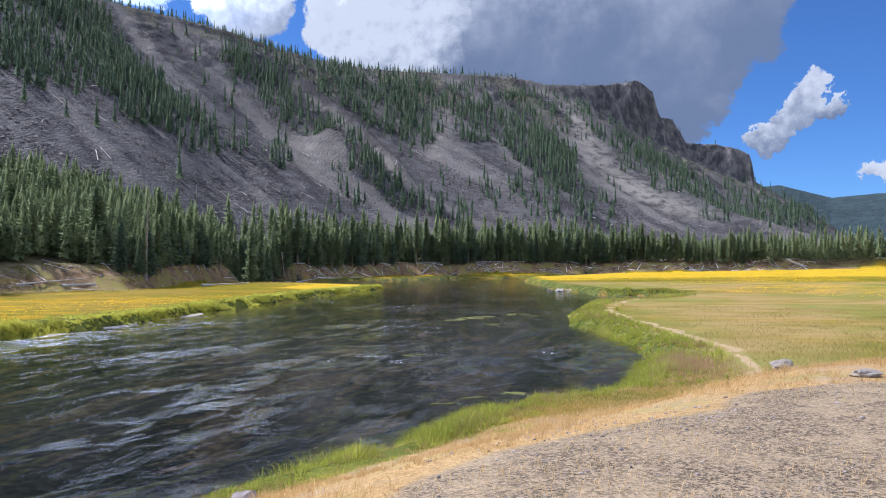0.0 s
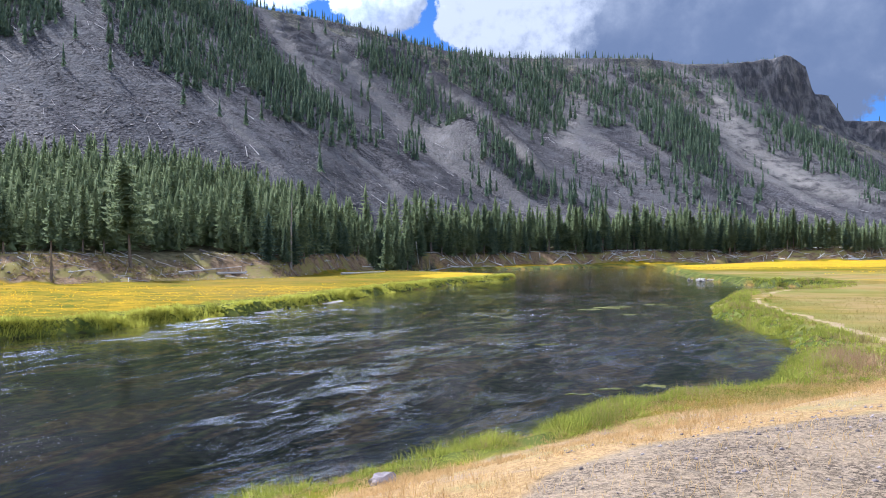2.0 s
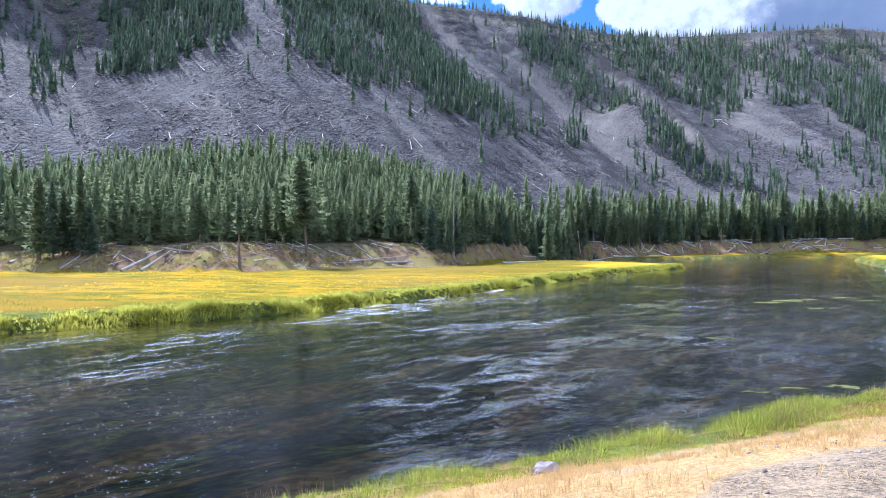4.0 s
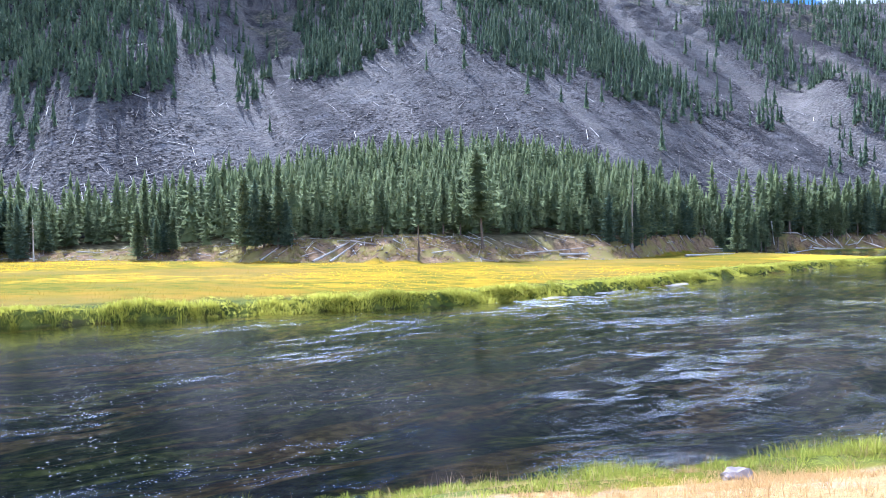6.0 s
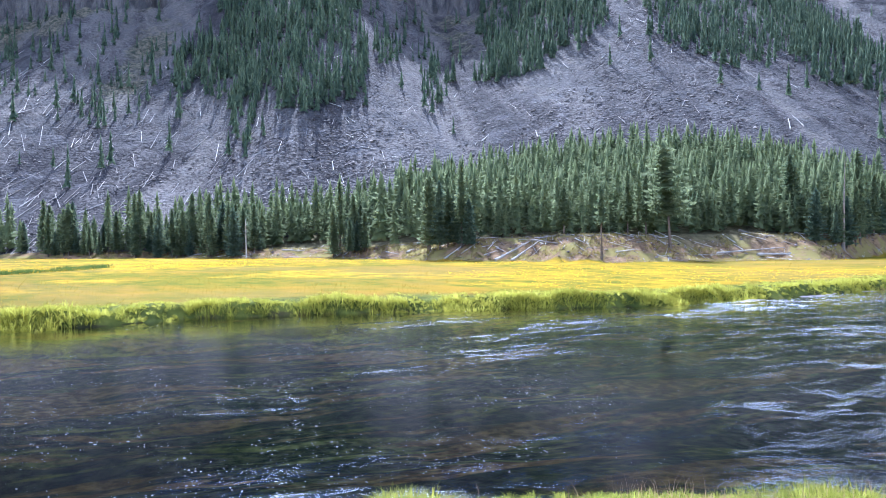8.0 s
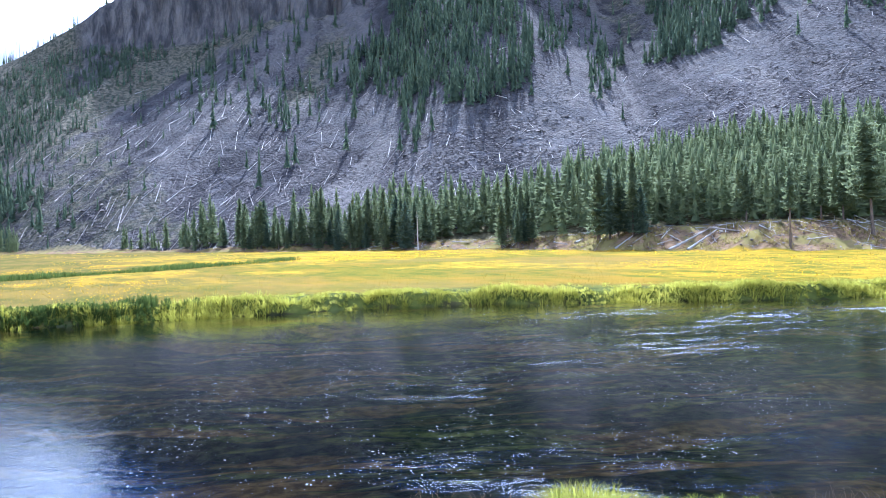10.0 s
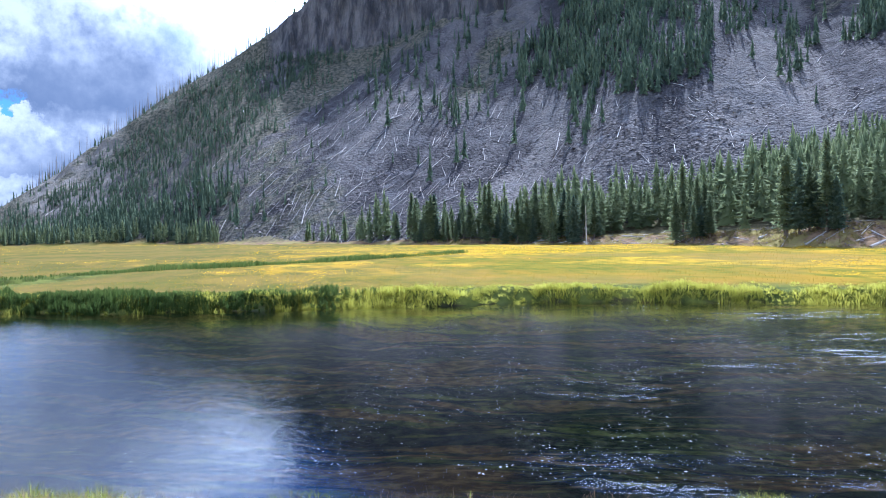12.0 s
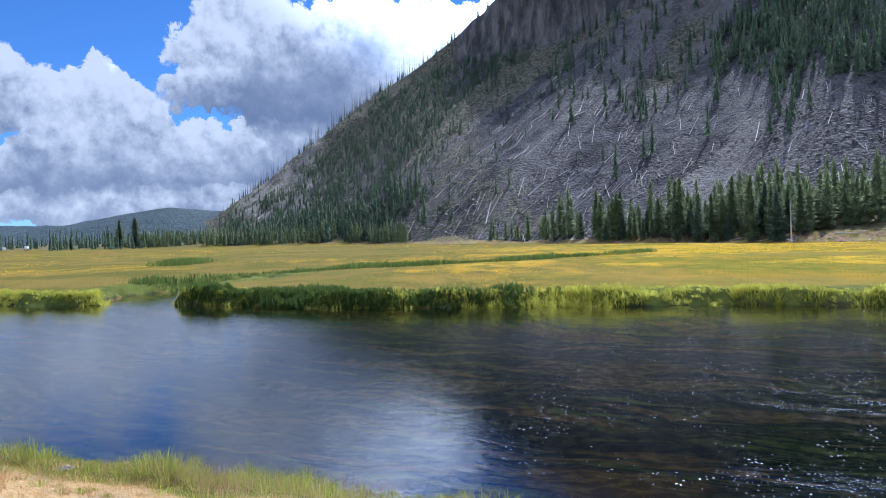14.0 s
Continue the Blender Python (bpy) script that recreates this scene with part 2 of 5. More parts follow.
def ground_material():
    m, n = material("valley_ground")
    p = place_of(n)
    big, mid, fine = n.noise(p, 0.06, 4.0), n.noise(p, 0.7, 5.0), n.noise(p, 9.0, 6.0, 0.7)
    streaks = n.noise(n.vmath("MULTIPLY", p, (0.16, 0.42, 0.3)), 1.0, 4.0)
    # Meadow: green with gold and reddish ripe grass.
    grass = n.mix(n.ramp(mid, 0.3, 0.7), (0.100, 0.108, 0.007), (0.195, 0.150, 0.010))
    grass = n.mix(n.ramp(n.math("ADD", n.math("MULTIPLY", big, 0.5), n.math("MULTIPLY", streaks, 0.5)), 0.46, 0.62), grass, (0.255, 0.155, 0.012))
    grass = n.mix(n.math("MULTIPLY", n.ramp(n.noise(p, 0.035, 4.0), 0.48, 0.62), 0.45), grass, (0.24, 0.150, 0.042))
    grass = n.mix(n.math("MULTIPLY", n.attr("ripe"), n.ramp(n.math("ADD", n.math("MULTIPLY", streaks, 0.5), n.math("MULTIPLY", n.noise(p, 0.11, 5.0, 0.65), 0.5)), 0.30, 0.62)), grass, n.mix(n.ramp(big, 0.4, 0.6), (0.20, 0.185, 0.050), (0.30, 0.205, 0.085)))
    grass = n.mix(n.math("MULTIPLY", n.attr("sere"), n.ramp(streaks, 0.25, 0.6, 0.55, 1.0)), grass, n.mix(n.ramp(n.math("ADD", n.math("MULTIPLY", big, 0.5), n.math("MULTIPLY", streaks, 0.5)), 0.42, 0.58), (0.085, 0.080, 0.016), (0.165, 0.115, 0.026)))
    grass = n.mix(n.math("MULTIPLY", n.attr("flower"), n.ramp(n.math("ADD", n.math("MULTIPLY", streaks, 0.6), n.math("MULTIPLY", mid, 0.4)), 0.40, 0.62, 0.0, 0.62)), grass, (0.46, 0.275, 0.006))
    grass = n.mix(n.ramp(n.math("ADD", n.attr("golden"), n.math("MULTIPLY", n.math("SUBTRACT", mid, 0.5), 0.9)), 0.35, 0.85, 0.0, 0.8), grass, n.mix(n.ramp(streaks, 0.35, 0.6), (0.38, 0.26, 0.018), (0.56, 0.35, 0.014)))
    grass = n.mix(n.attr("lush"), grass, n.mix(n.ramp(mid, 0.3, 0.7), (0.050, 0.062, 0.013), (0.135, 0.145, 0.030)))
    # Dry slope below the gravel.
    fuzz = n.noise(n.vmath("MULTIPLY", p, (1.0, 0.45, 1.0)), 38.0, 4.0, 0.7)
    straw = n.mix(n.ramp(n.math("ADD", n.math("MULTIPLY", fine, 0.5), n.math("MULTIPLY", fuzz, 0.5)), 0.36, 0.64), (0.21, 0.125, 0.050), (0.46, 0.305, 0.140))
    straw = n.mix(n.ramp(mid, 0.5, 0.7), straw, (0.31, 0.235, 0.165))
    straw = n.mix(n.math("MULTIPLY", n.ramp(n.noise(p, 0.45, 5.0, 0.65), 0.52, 0.66), 0.6), straw, (0.26, 0.23, 0.09))
    c = n.mix(n.ramp(n.math("ADD", n.attr("dry"), n.math("MULTIPLY", n.math("SUBTRACT", mid, 0.5), 0.5)), 0.35, 0.65), grass, straw)
    # Terrace face: bare pale soil with tufts.
    soil = n.mix(n.ramp(n.math("ADD", n.math("MULTIPLY", mid, 0.5), n.math("MULTIPLY", n.noise(p, 2.4, 6.0, 0.7), 0.5)), 0.36, 0.64), (0.095, 0.060, 0.034), (0.31, 0.205, 0.115))
    soil = n.mix(n.ramp(n.noise(p, 0.25, 5.0), 0.46, 0.60), soil, (0.24, 0.195, 0.065))
    c = n.mix(n.ramp(n.math("ADD", n.attr("bare"), n.math("MULTIPLY", n.math("SUBTRACT", mid, 0.5), 0.4)), 0.35, 0.65), c, soil)
    # Forest floor.
    duff = n.mix(n.ramp(mid, 0.3, 0.7), (0.09, 0.075, 0.04), (0.20, 0.17, 0.09))
    c = n.mix(n.attr("wood"), c, duff)
    # Gravel pad.
    cell = n.add("ShaderNodeTexVoronoi", {"Vector": p, "Scale": 30.0})
    grit = n.add("ShaderNodeTexVoronoi", {"Vector": p, "Scale": 75.0})
    pebble = n.math("ADD", n.math("MULTIPLY", n.add("ShaderNodeSeparateColor", {0: cell.outputs["Color"]}).outputs[0], 0.5), n.math("MULTIPLY", n.add("ShaderNodeSeparateColor", {0: grit.outputs["Color"]}).outputs[0], 0.5))
    gravel = n.mix(n.ramp(pebble, 0.15, 0.85), (0.064, 0.048, 0.034), (0.33, 0.246, 0.160))
    gravel = n.mix(n.math("MULTIPLY", n.ramp(n.noise(p, 1.6, 6.0, 0.7), 0.42, 0.65), 0.45), gravel, (0.40, 0.295, 0.18))
    gravel = n.mix(n.math("MULTIPLY", n.ramp(fine, 0.5, 0.7), 0.3), gravel, (0.20, 0.17, 0.15))
    c = n.mix(n.ramp(n.math("ADD", n.attr("gravel"), n.math("MULTIPLY", n.math("SUBTRACT", mid, 0.5), 0.6)), 0.4, 0.6), c, gravel)
    c = n.mix(n.ramp(n.math("ADD", n.attr("path"), n.math("MULTIPLY", n.math("SUBTRACT", fine, 0.5), 0.4)), 0.4, 0.7), c, n.mix(n.ramp(fine, 0.35, 0.65), (0.27, 0.185, 0.095), (0.42, 0.31, 0.18)))
    # Dark earth and the shade under overhanging grass, both painted along the banks' foot.
    c = n.mix(n.ramp(n.math("ADD", n.attr("earth_shade"), n.math("MULTIPLY", n.math("SUBTRACT", n.noise(p, 0.5, 4.0), 0.5), 2.6)), 0.85, 1.2), c, n.mix(n.ramp(mid, 0.35, 0.65), (0.030, 0.030, 0.012), (0.080, 0.070, 0.030)))
    # River bed: brown stones and trailing weed along the current.
    flow = n.attr("flow")
    along = n.attr("along")
    uv = n.add("ShaderNodeCombineXYZ", {0: n.math("MULTIPLY", along, 0.16), 1: n.math("MULTIPLY", flow, 0.55), 2: 0.0}).outputs[0]
    weed = n.noise(uv, 1.3, 6.0, 0.62, 0.8)
    stones = n.noise(p, 2.2, 5.0, 0.65)
    bed = n.mix(n.ramp(stones, 0.35, 0.70), (0.006, 0.014, 0.019), (0.085, 0.090, 0.050))
    bed = n.mix(n.math("MULTIPLY", n.ramp(weed, 0.49, 0.62), 0.85), bed, n.mix(n.ramp(stones, 0.4, 0.6), (0.10, 0.115, 0.020), (0.26, 0.26, 0.045)))
    bed = n.mix(n.ramp(n.noise(uv, 0.75, 5.0, 0.6, 0.5), 0.50, 0.60), bed, n.mix(n.ramp(stones, 0.4, 0.65), (0.18, 0.10, 0.028), (0.44, 0.265, 0.075)))
    c = n.mix(n.attr("bed"), c, bed)
    h = n.math("ADD", n.math("MULTIPLY", fine, 0.6), n.math("MULTIPLY", cell.outputs["Distance"], n.math("MULTIPLY", n.attr("gravel"), 0.8)))
    finish(n, c, 0.95, h, 0.5, 0.03, 0.03)
    return m


def mountain_material():
    m, n = material("talus_and_scrub")
    p = place_of(n)
    big, mid = n.noise(p, 0.012, 4.0), n.noise(p, 0.10, 5.0, 0.6)
    cell = n.add("ShaderNodeTexVoronoi", {"Vector": p, "Scale": 0.8})
    one = n.add("ShaderNodeSeparateColor", {0: cell.outputs["Color"]}).outputs[0]
    tiny = n.add("ShaderNodeTexVoronoi", {"Vector": p, "Scale": 1.7})
    two = n.add("ShaderNodeSeparateColor", {0: tiny.outputs["Color"]}).outputs[0]
    c = n.mix(n.ramp(n.math("ADD", n.math("MULTIPLY", one, 0.55), n.math("MULTIPLY", two, 0.45)), 0.2, 0.85), (0.050, 0.044, 0.044), (0.156, 0.141, 0.134))
    c = n.mix(n.math("MULTIPLY", n.ramp(n.attr("chute"), 0.0, 0.55), 0.8), c, (0.054, 0.049, 0.051))
    c = n.mix(n.math("MULTIPLY", n.ramp(n.attr("chute"), -0.1, -0.65), 0.55), c, (0.222, 0.197, 0.176))
    c = n.mix(n.math("MULTIPLY", n.ramp(mid, 0.52, 0.68), 0.3), c, (0.24, 0.232, 0.240))
    c = n.mix(n.math("MULTIPLY", n.ramp(big, 0.42, 0.6), n.ramp(mid, 0.4, 0.6)), c, (0.12, 0.112, 0.108))
    scrub = n.mix(n.ramp(n.noise(p, 0.5, 5.0), 0.35, 0.65), (0.060, 0.066, 0.045), (0.205, 0.176, 0.125))
    c = n.mix(n.ramp(n.math("ADD", n.attr("scrub"), n.math("MULTIPLY", n.math("SUBTRACT", mid, 0.5), 1.2)), 0.45, 0.75), c, scrub)
    c = n.mix(n.math("MULTIPLY", n.attr("bared"), n.ramp(mid, 0.3, 0.6)), c, (0.27, 0.24, 0.205))
    cliff = n.mix(n.ramp(n.noise(n.vmath("MULTIPLY", p, (1.0, 1.0, 0.25)), 0.16, 6.0, 0.65), 0.35, 0.7), (0.070, 0.067, 0.070), (0.23, 0.205, 0.19))
    c = n.mix(n.attr("cliff"), c, cliff)
    finish(n, c, 0.9, n.math("ADD", n.math("MULTIPLY", cell.outputs["Distance"], -0.8), n.math("ADD", n.math("MULTIPLY", tiny.outputs["Distance"], -0.35), n.math("MULTIPLY", n.noise(p, 0.5, 6.0, 0.7), 0.7))), 0.8, 1.1, 0.04)
    return m


def water_material():
    m, n = material("river_water")
    p = place_of(n)
    flow, along = n.attr("flow"), n.attr("along")
    band = n.add("ShaderNodeCombineXYZ", {0: n.math("MULTIPLY", along, 0.46), 1: flow, 2: 0.0}).outputs[0]
    swell = n.noise(p, 0.55, 2.0, 0.5, 0.4)
    rip = n.noise(p, 2.6, 4.0, 0.6, 0.7)
    chop = n.noise(p, 10.0, 4.0, 0.65)
    # Riffles come in patches drawn out along the current.
    lively = n.ramp(n.noise(band, 0.17, 4.0, 0.55, 0.6), 0.47, 0.64, 0.0, 1.0)
    streak = n.ramp(n.noise(band, 1.0, 6.0, 0.70, 0.9), 0.46, 0.66, 0.0, 1.0)
    live = n.math("ADD", 0.23, n.math("MULTIPLY", n.math("ADD", n.math("MULTIPLY", lively, streak), n.math("MULTIPLY", n.math("MULTIPLY", streak, n.attr("fast")), 0.42)), n.math("MULTIPLY", n.attr("fast"), 0.92)))
    h = n.math("MULTIPLY", n.math("ADD", n.math("MULTIPLY", swell, 0.24), n.math("ADD", n.math("MULTIPLY", rip, 0.22), n.math("MULTIPLY", chop, 0.27))), live)
    normal = n.add("ShaderNodeBump", {"Height": h, "Strength": 1.0, "Distance": 0.05}).outputs[0]
    fres = n.add("ShaderNodeFresnel", {"IOR": 1.68}).outputs[0]
    gloss = n.add("ShaderNodeBsdfGlossy", {"Color": (1, 1, 1, 1), "Roughness": 0.03, "Normal": normal}).outputs[0]
    clear = n.add("ShaderNodeBsdfTransparent", {"Color": (0.84, 0.85, 0.75, 1)}).outputs[0]
    mixed = n.add("ShaderNodeMixShader", {0: fres, 1: clear, 2: gloss}).outputs[0]
    # Sky reflections on lively shallows, and thin broken foam, painted as pale streaks.
    streak_noise = n.noise(p, 3.2, 9.0, 0.78, 0.4)
    where = n.math("MULTIPLY", n.math("MULTIPLY", lively, streak), n.attr("fast"))
    foam = n.math("MULTIPLY", n.ramp(n.math("ADD", streak_noise, n.math("MULTIPLY", where, 0.10)), 0.60, 0.74), where)
    white = n.add("ShaderNodeBsdfDiffuse", {"Color": (0.72, 0.75, 0.78, 1)}).outputs[0]
    mixed = n.add("ShaderNodeMixShader", {0: n.math("MULTIPLY", foam, 0.14), 1: mixed, 2: white}).outputs[0]
    n.add("ShaderNodeOutputMaterial", {"Surface": mixed})
    return m


M_REED = leaf_material("reed_blades", (0.07, 0.110, 0.025), (0.19, 0.235, 0.055), 0.5)
M_RIPE = leaf_material("tawny_grass", (0.24, 0.215, 0.06), (0.42, 0.32, 0.13), 0.55)
M_SILT = rock_material("pale_silt", (0.27, 0.235, 0.20), (0.48, 0.43, 0.375), 3.0)
M_WEED = leaf_material("water_weed", (0.09, 0.095, 0.028), (0.26, 0.255, 0.085), 0.3)
M_WHITE, _w = material("white_paint")
finish(_w, _w.mix(_w.noise(place_of(_w), 1.2, 3.0), (0.72, 0.72, 0.70), (0.84, 0.84, 0.83)), 0.4)
M_DARKGLASS, _w = material("dark_glass_and_rubber")
finish(_w, _w.mix(_w.noise(place_of(_w), 2.0, 3.0), (0.015, 0.016, 0.018), (0.04, 0.04, 0.042)), 0.25)

M_GROUND, M_MOUNTAIN, M_WATER = ground_material(), mountain_material(), water_material()


# ---- plan of the valley ----
# Banks at the water's edge, from upstream to downstream.
FAR_BANK = [(-75, -95), (-58, -55), (-50, -34), (-48.7, -25), (-47.5, -18.5), (-44.3, -11.5), (-42.4, -5), (-41.6, 2), (-41.0, 8), (-40.8, 14), (-37.6, 22), (-32.5, 31),
            (-28.2, 38.5), (-26.2, 46), (-24.4, 56), (-23.4, 66), (-22.4, 80), (-21, 95), (-17.5, 120), (-11.7, 143), (-16, 152), (-30, 170), (-60, 190)]
BEND = [(-60, 215), (-36, 222), (-14, 238), (4, 268), (32, 272), (60, 290), (62, 280)]
NEAR_BANK = [(27, 235), (24, 200), (22, 140), (24, 114), (33, 106), (30, 97), (17.6, 84), (11.6, 66), (9.8, 54), (10.5, 42), (9.7, 34.5), (7.6, 29), (4.6, 24.2), (1.8, 22.8),
             (-0.5, 18.9), (-2.1, 16.5), (-3.8, 15.0), (-5.5, 13.4), (-7.3, 11.1), (-8.9, 8.6), (-10.8, 4.7), (-11.9, 0.2), (-12.5, -2.2), (-13.9, -6.0), (-15.2, -10.0), (-20, -28), (-27, -60), (-40, -105)]
RIVER = np.array(FAR_BANK + BEND + NEAR_BANK, float)
INLET = np.array([(-46.5, -20.2), (-54, -22.0), (-62, -22.5), (-72, -19.5), (-73, -20.5), (-66, -25.5), (-56, -28.2), (-47.0, -24.2)], float)
SEDGE = np.array([(-60, -28.5), (-70, -23), (-78, -15), (-86, -4), (-93, 7), (-101, 17), (-112, 26)], float)
PATH = np.array([(9.4, 19.5), (11.0, 25.0), (12.4, 29.5), (13.7, 33.9), (13.5, 37), (14.0, 44), (14.1, 52), (14.6, 63.7), (17.9, 74.5), (23.1, 85)], float)


def grid_noise(x, y, scale, seed):
    """Smooth value noise in the plan, between -1 and 1."""
    table = np.random.RandomState(seed).uniform(-1, 1, (256, 256))
    x, y = np.asarray(x, float) / scale, np.asarray(y, float) / scale
    xi, yi = np.floor(x).astype(int), np.floor(y).astype(int)
    u, v = x - xi, y - yi
    u, v = u * u * u * (u * (6 * u - 15) + 10), v * v * v * (v * (6 * v - 15) + 10)
    a, b = table[xi % 256, yi % 256], table[(xi + 1) % 256, yi % 256]
    c, d = table[xi % 256, (yi + 1) % 256], table[(xi + 1) % 256, (yi + 1) % 256]
    return (a * (1 - u) + b * u) * (1 - v) + (c * (1 - u) + d * u) * v


def fbm(x, y, scale, seed, octaves=4, gain=0.5):
    total, amp = 0.0, 1.0
    for k in range(octaves):
        total = total + amp * grid_noise(x, y, scale / 2 ** k, seed + k)
        amp *= gain
    return total


def smooth(v, lo, hi):
    t = np.clip((np.asarray(v, float) - lo) / (hi - lo), 0, 1)
    return t * t * (3 - 2 * t)


def edge_distance(x, y, line, closed):
    """Distance to a line, and the length along it at the nearest place."""
    best, run, start = np.full(np.shape(x), 1e9), np.zeros(np.shape(x)), 0.0
    pts = np.vstack([line, line[:1]]) if closed else line
    for (ax, ay), (bx, by) in zip(pts[:-1], pts[1:]):
        dx, dy = bx - ax, by - ay
        length = math.hypot(dx, dy)
        t = np.clip(((x - ax) * dx + (y - ay) * dy) / length ** 2, 0, 1)
        d = np.hypot(x - ax - t * dx, y - ay - t * dy)
        near = d < best
        best, run = np.where(near, d, best), np.where(near, start + t * length, run)
        start += length
    return best, run


def inside(x, y, poly):
    hit = np.zeros(np.shape(x), bool)
    for (ax, ay), (bx, by) in zip(poly, np.roll(poly, -1, 0)):
        if ay != by:
            hit ^= ((ay > y) != (by > y)) & (x < (bx - ax) * (y - ay) / (by - ay) + ax)
    return hit


def river_signed(x, y):
    """Distance from the water's edge: plus on land, minus in the river."""
    wob_x, wob_y = x + 0.5 * fbm(x, y, 5.0, 11, 3), y + 0.5 * fbm(x, y, 5.0, 21, 3)
    d, _ = edge_distance(wob_x, wob_y, RIVER, True)
    e, _ = edge_distance(wob_x, wob_y, INLET, True)
    d, e = np.where(inside(wob_x, wob_y, RIVER), -d, d), np.where(inside(wob_x, wob_y, INLET), -e, e)
    return np.minimum(d, e)


# By azimuth (degrees left of +y): foot of the wooded terrace, foot of the talus, height there.
AZ = np.array([-60, -40, -30, -18, -7, 3, 10, 17, 23, 30, 36, 42, 49, 56, 62, 67, 73, 79, 86, 92, 101, 108, 114, 125, 140])
FOOT = np.array([700, 420, 330, 300, 285, 262, 226, 184, 128, 118, 113, 114, 121, 135, 152, 158, 178, 188, 225, 252, 330, 385, 420, 600, 800])
TALUS = np.array([900, 520, 390, 345, 320, 292, 262, 228, 196, 196, 198, 198, 194, 190, 190, 186, 192, 196, 232, 262, 345, 400, 440, 700, 900])
FLOOR = np.array([4, 4, 3.4, 2.2, 1.3, 1.0, 1.0, 1.0, 0.9, 0.9, 0.9, 0.9, 0.9, 0.9, 0.9, 0.9, 1.0, 1.0, 1.0, 1.0, 1.0, 1.0, 1.0, 1.0, 1.0])
BENCH = np.array([5, 6, 7.5, 7.0, 6.4, 5.8, 5.6, 5.0, 4.8, 5, 5, 5, 4.6, 3.2, 2.6, 2.4, 2.2, 2.2, 2.0, 1.8, 1.6, 1.5, 1.5, 1.5, 1.5])
RISE = np.array([9, 9, 10, 9.5, 9, 8.5, 9, 10, 15.5, 21.5, 23.5, 22, 17, 10.5, 7, 6, 5.5, 5, 4, 4, 4, 4, 4, 4, 4])


def by_az(az, row):
    return np.interp(az, AZ, row)


def polar(x, y):
    return np.degrees(np.arctan2(-x, y)), np.hypot(x, y)


def pad_mask(x, y):
    """The gravel pull-out above the bank."""
    d, _ = edge_distance(x, y, np.array(NEAR_BANK[12:], float), False)
    edge = fbm(x, y, 3.0, 61, 3) * 0.7
    ours = (x > np.interp(y, [-105, -60, -28, -10, 0, 10, 20], [-40, -27, -20, -15, -11.6, -7, 0])) & (np.hypot(x, y) < 90)
    return smooth(d + edge, 7.9, 10.3) * smooth(-(y - 9.8 - 0.12 * x + edge), -1.0, 1.0) * ours


def ground_height(x, y, d=None):
    x, y = np.asarray(x, float), np.asarray(y, float)
    d = river_signed(x, y) if d is None else d
    az, r = polar(x, y)
    base = np.where(az < 5, 0.75 + (by_az(az, FLOOR) - 0.75) * smooth(r, 60, 330), 0.75)
    base = base + 0.10 * fbm(x, y, 14, 31, 3) * smooth(d, 1, 6)
    foot, talus = by_az(az, FOOT) + 4.0 * fbm(x, y, 22, 41, 4), by_az(az, TALUS)
    bench, rise = by_az(az, BENCH), by_az(az, RISE)
    base = base + 0.7 * fbm(x, y, 7, 45, 3) * smooth(r, foot, foot + 7) * smooth(r, 70, 90)
    base = base + 0.5 * fbm(x, y, 2.6, 47, 2) * smooth(r, foot - 1, foot + 3) * (1 - smooth(r, foot + 14, foot + 22)) * smooth(r, 70, 90)
    base = base + (bench - base) * smooth(r, foot, foot + 13) + (rise - bench) * smooth(r, foot + 13, talus + 12)
    near, _ = edge_distance(x, y, np.array(NEAR_BANK[8:], float), False)
    side = 1.0 * (r < 120)
    ours = side * (edge_distance(x, y, np.array(FAR_BANK, float), False)[0] > near)
    ramp = 0.35 + 2.55 * smooth(near, 0.5, 10.5)
    ramp = 0.6 + (ramp - 0.6) * (1 - smooth(y - 0.1 * x, 10.5, 24))
    ramp = ramp + 0.035 * fbm(x, y, 2.2, 51, 3) * (1 - pad_mask(x, y))
    base = base + 0.16 * fbm(x, y, 1.6, 59, 2) * (1 - smooth(d, 1.0, 3.5)) * (r < 120)
    land = np.where(ours > 0.5, ramp, base)
    shore = np.where(ours > 0.5, smooth(d, -0.2, 1.6), smooth(d, -0.15, 0.75 + 0.65 * smooth(fbm(x, y, 4.0, 57, 3), -0.5, 0.5)))
    z = -0.12 + (land + 0.12) * shore
    bed = -0.12 - 0.85 * smooth(-d, 0.0, 7.0) + 0.10 * fbm(x, y, 3.0, 71, 3)
    return np.where(d < -0.2, bed, z)


def mesh_object(name, verts, faces, mats, parent=None):
    """Links one mesh object built from arrays of places and of triangles or quads."""
    verts, faces = np.asarray(verts, np.float32), np.asarray(faces, np.int32)
    me = bpy.data.meshes.new(name)
    k = faces.shape[1]
    me.vertices.add(len(verts))
    me.vertices.foreach_set("co", verts.ravel())
    me.loops.add(faces.size)
    me.loops.foreach_set("vertex_index", faces.ravel())
    me.polygons.add(len(faces))
    me.polygons.foreach_set("loop_start", np.arange(0, faces.size, k, dtype=np.int32))
    me.update(calc_edges=True)
    for m in mats if isinstance(mats, (list, tuple)) else [mats]:
        me.materials.append(m)
    ob = new(name, me)
    ob.parent = parent
    return ob


def put_attribute(ob, name, values):
    ob.data.attributes.new(name, "FLOAT", "POINT").data.foreach_set("value", np.asarray(values, np.float32).ravel())


def sheet(rows, cols, wrap=False):
    i, j = np.meshgrid(np.arange(rows - 1), np.arange(cols if wrap else cols - 1), indexing="ij")
    a, b = i * cols + j, i * cols + (j + 1) % cols
    return np.stack([a, b, b + cols, a + cols], -1).reshape(-1, 4)


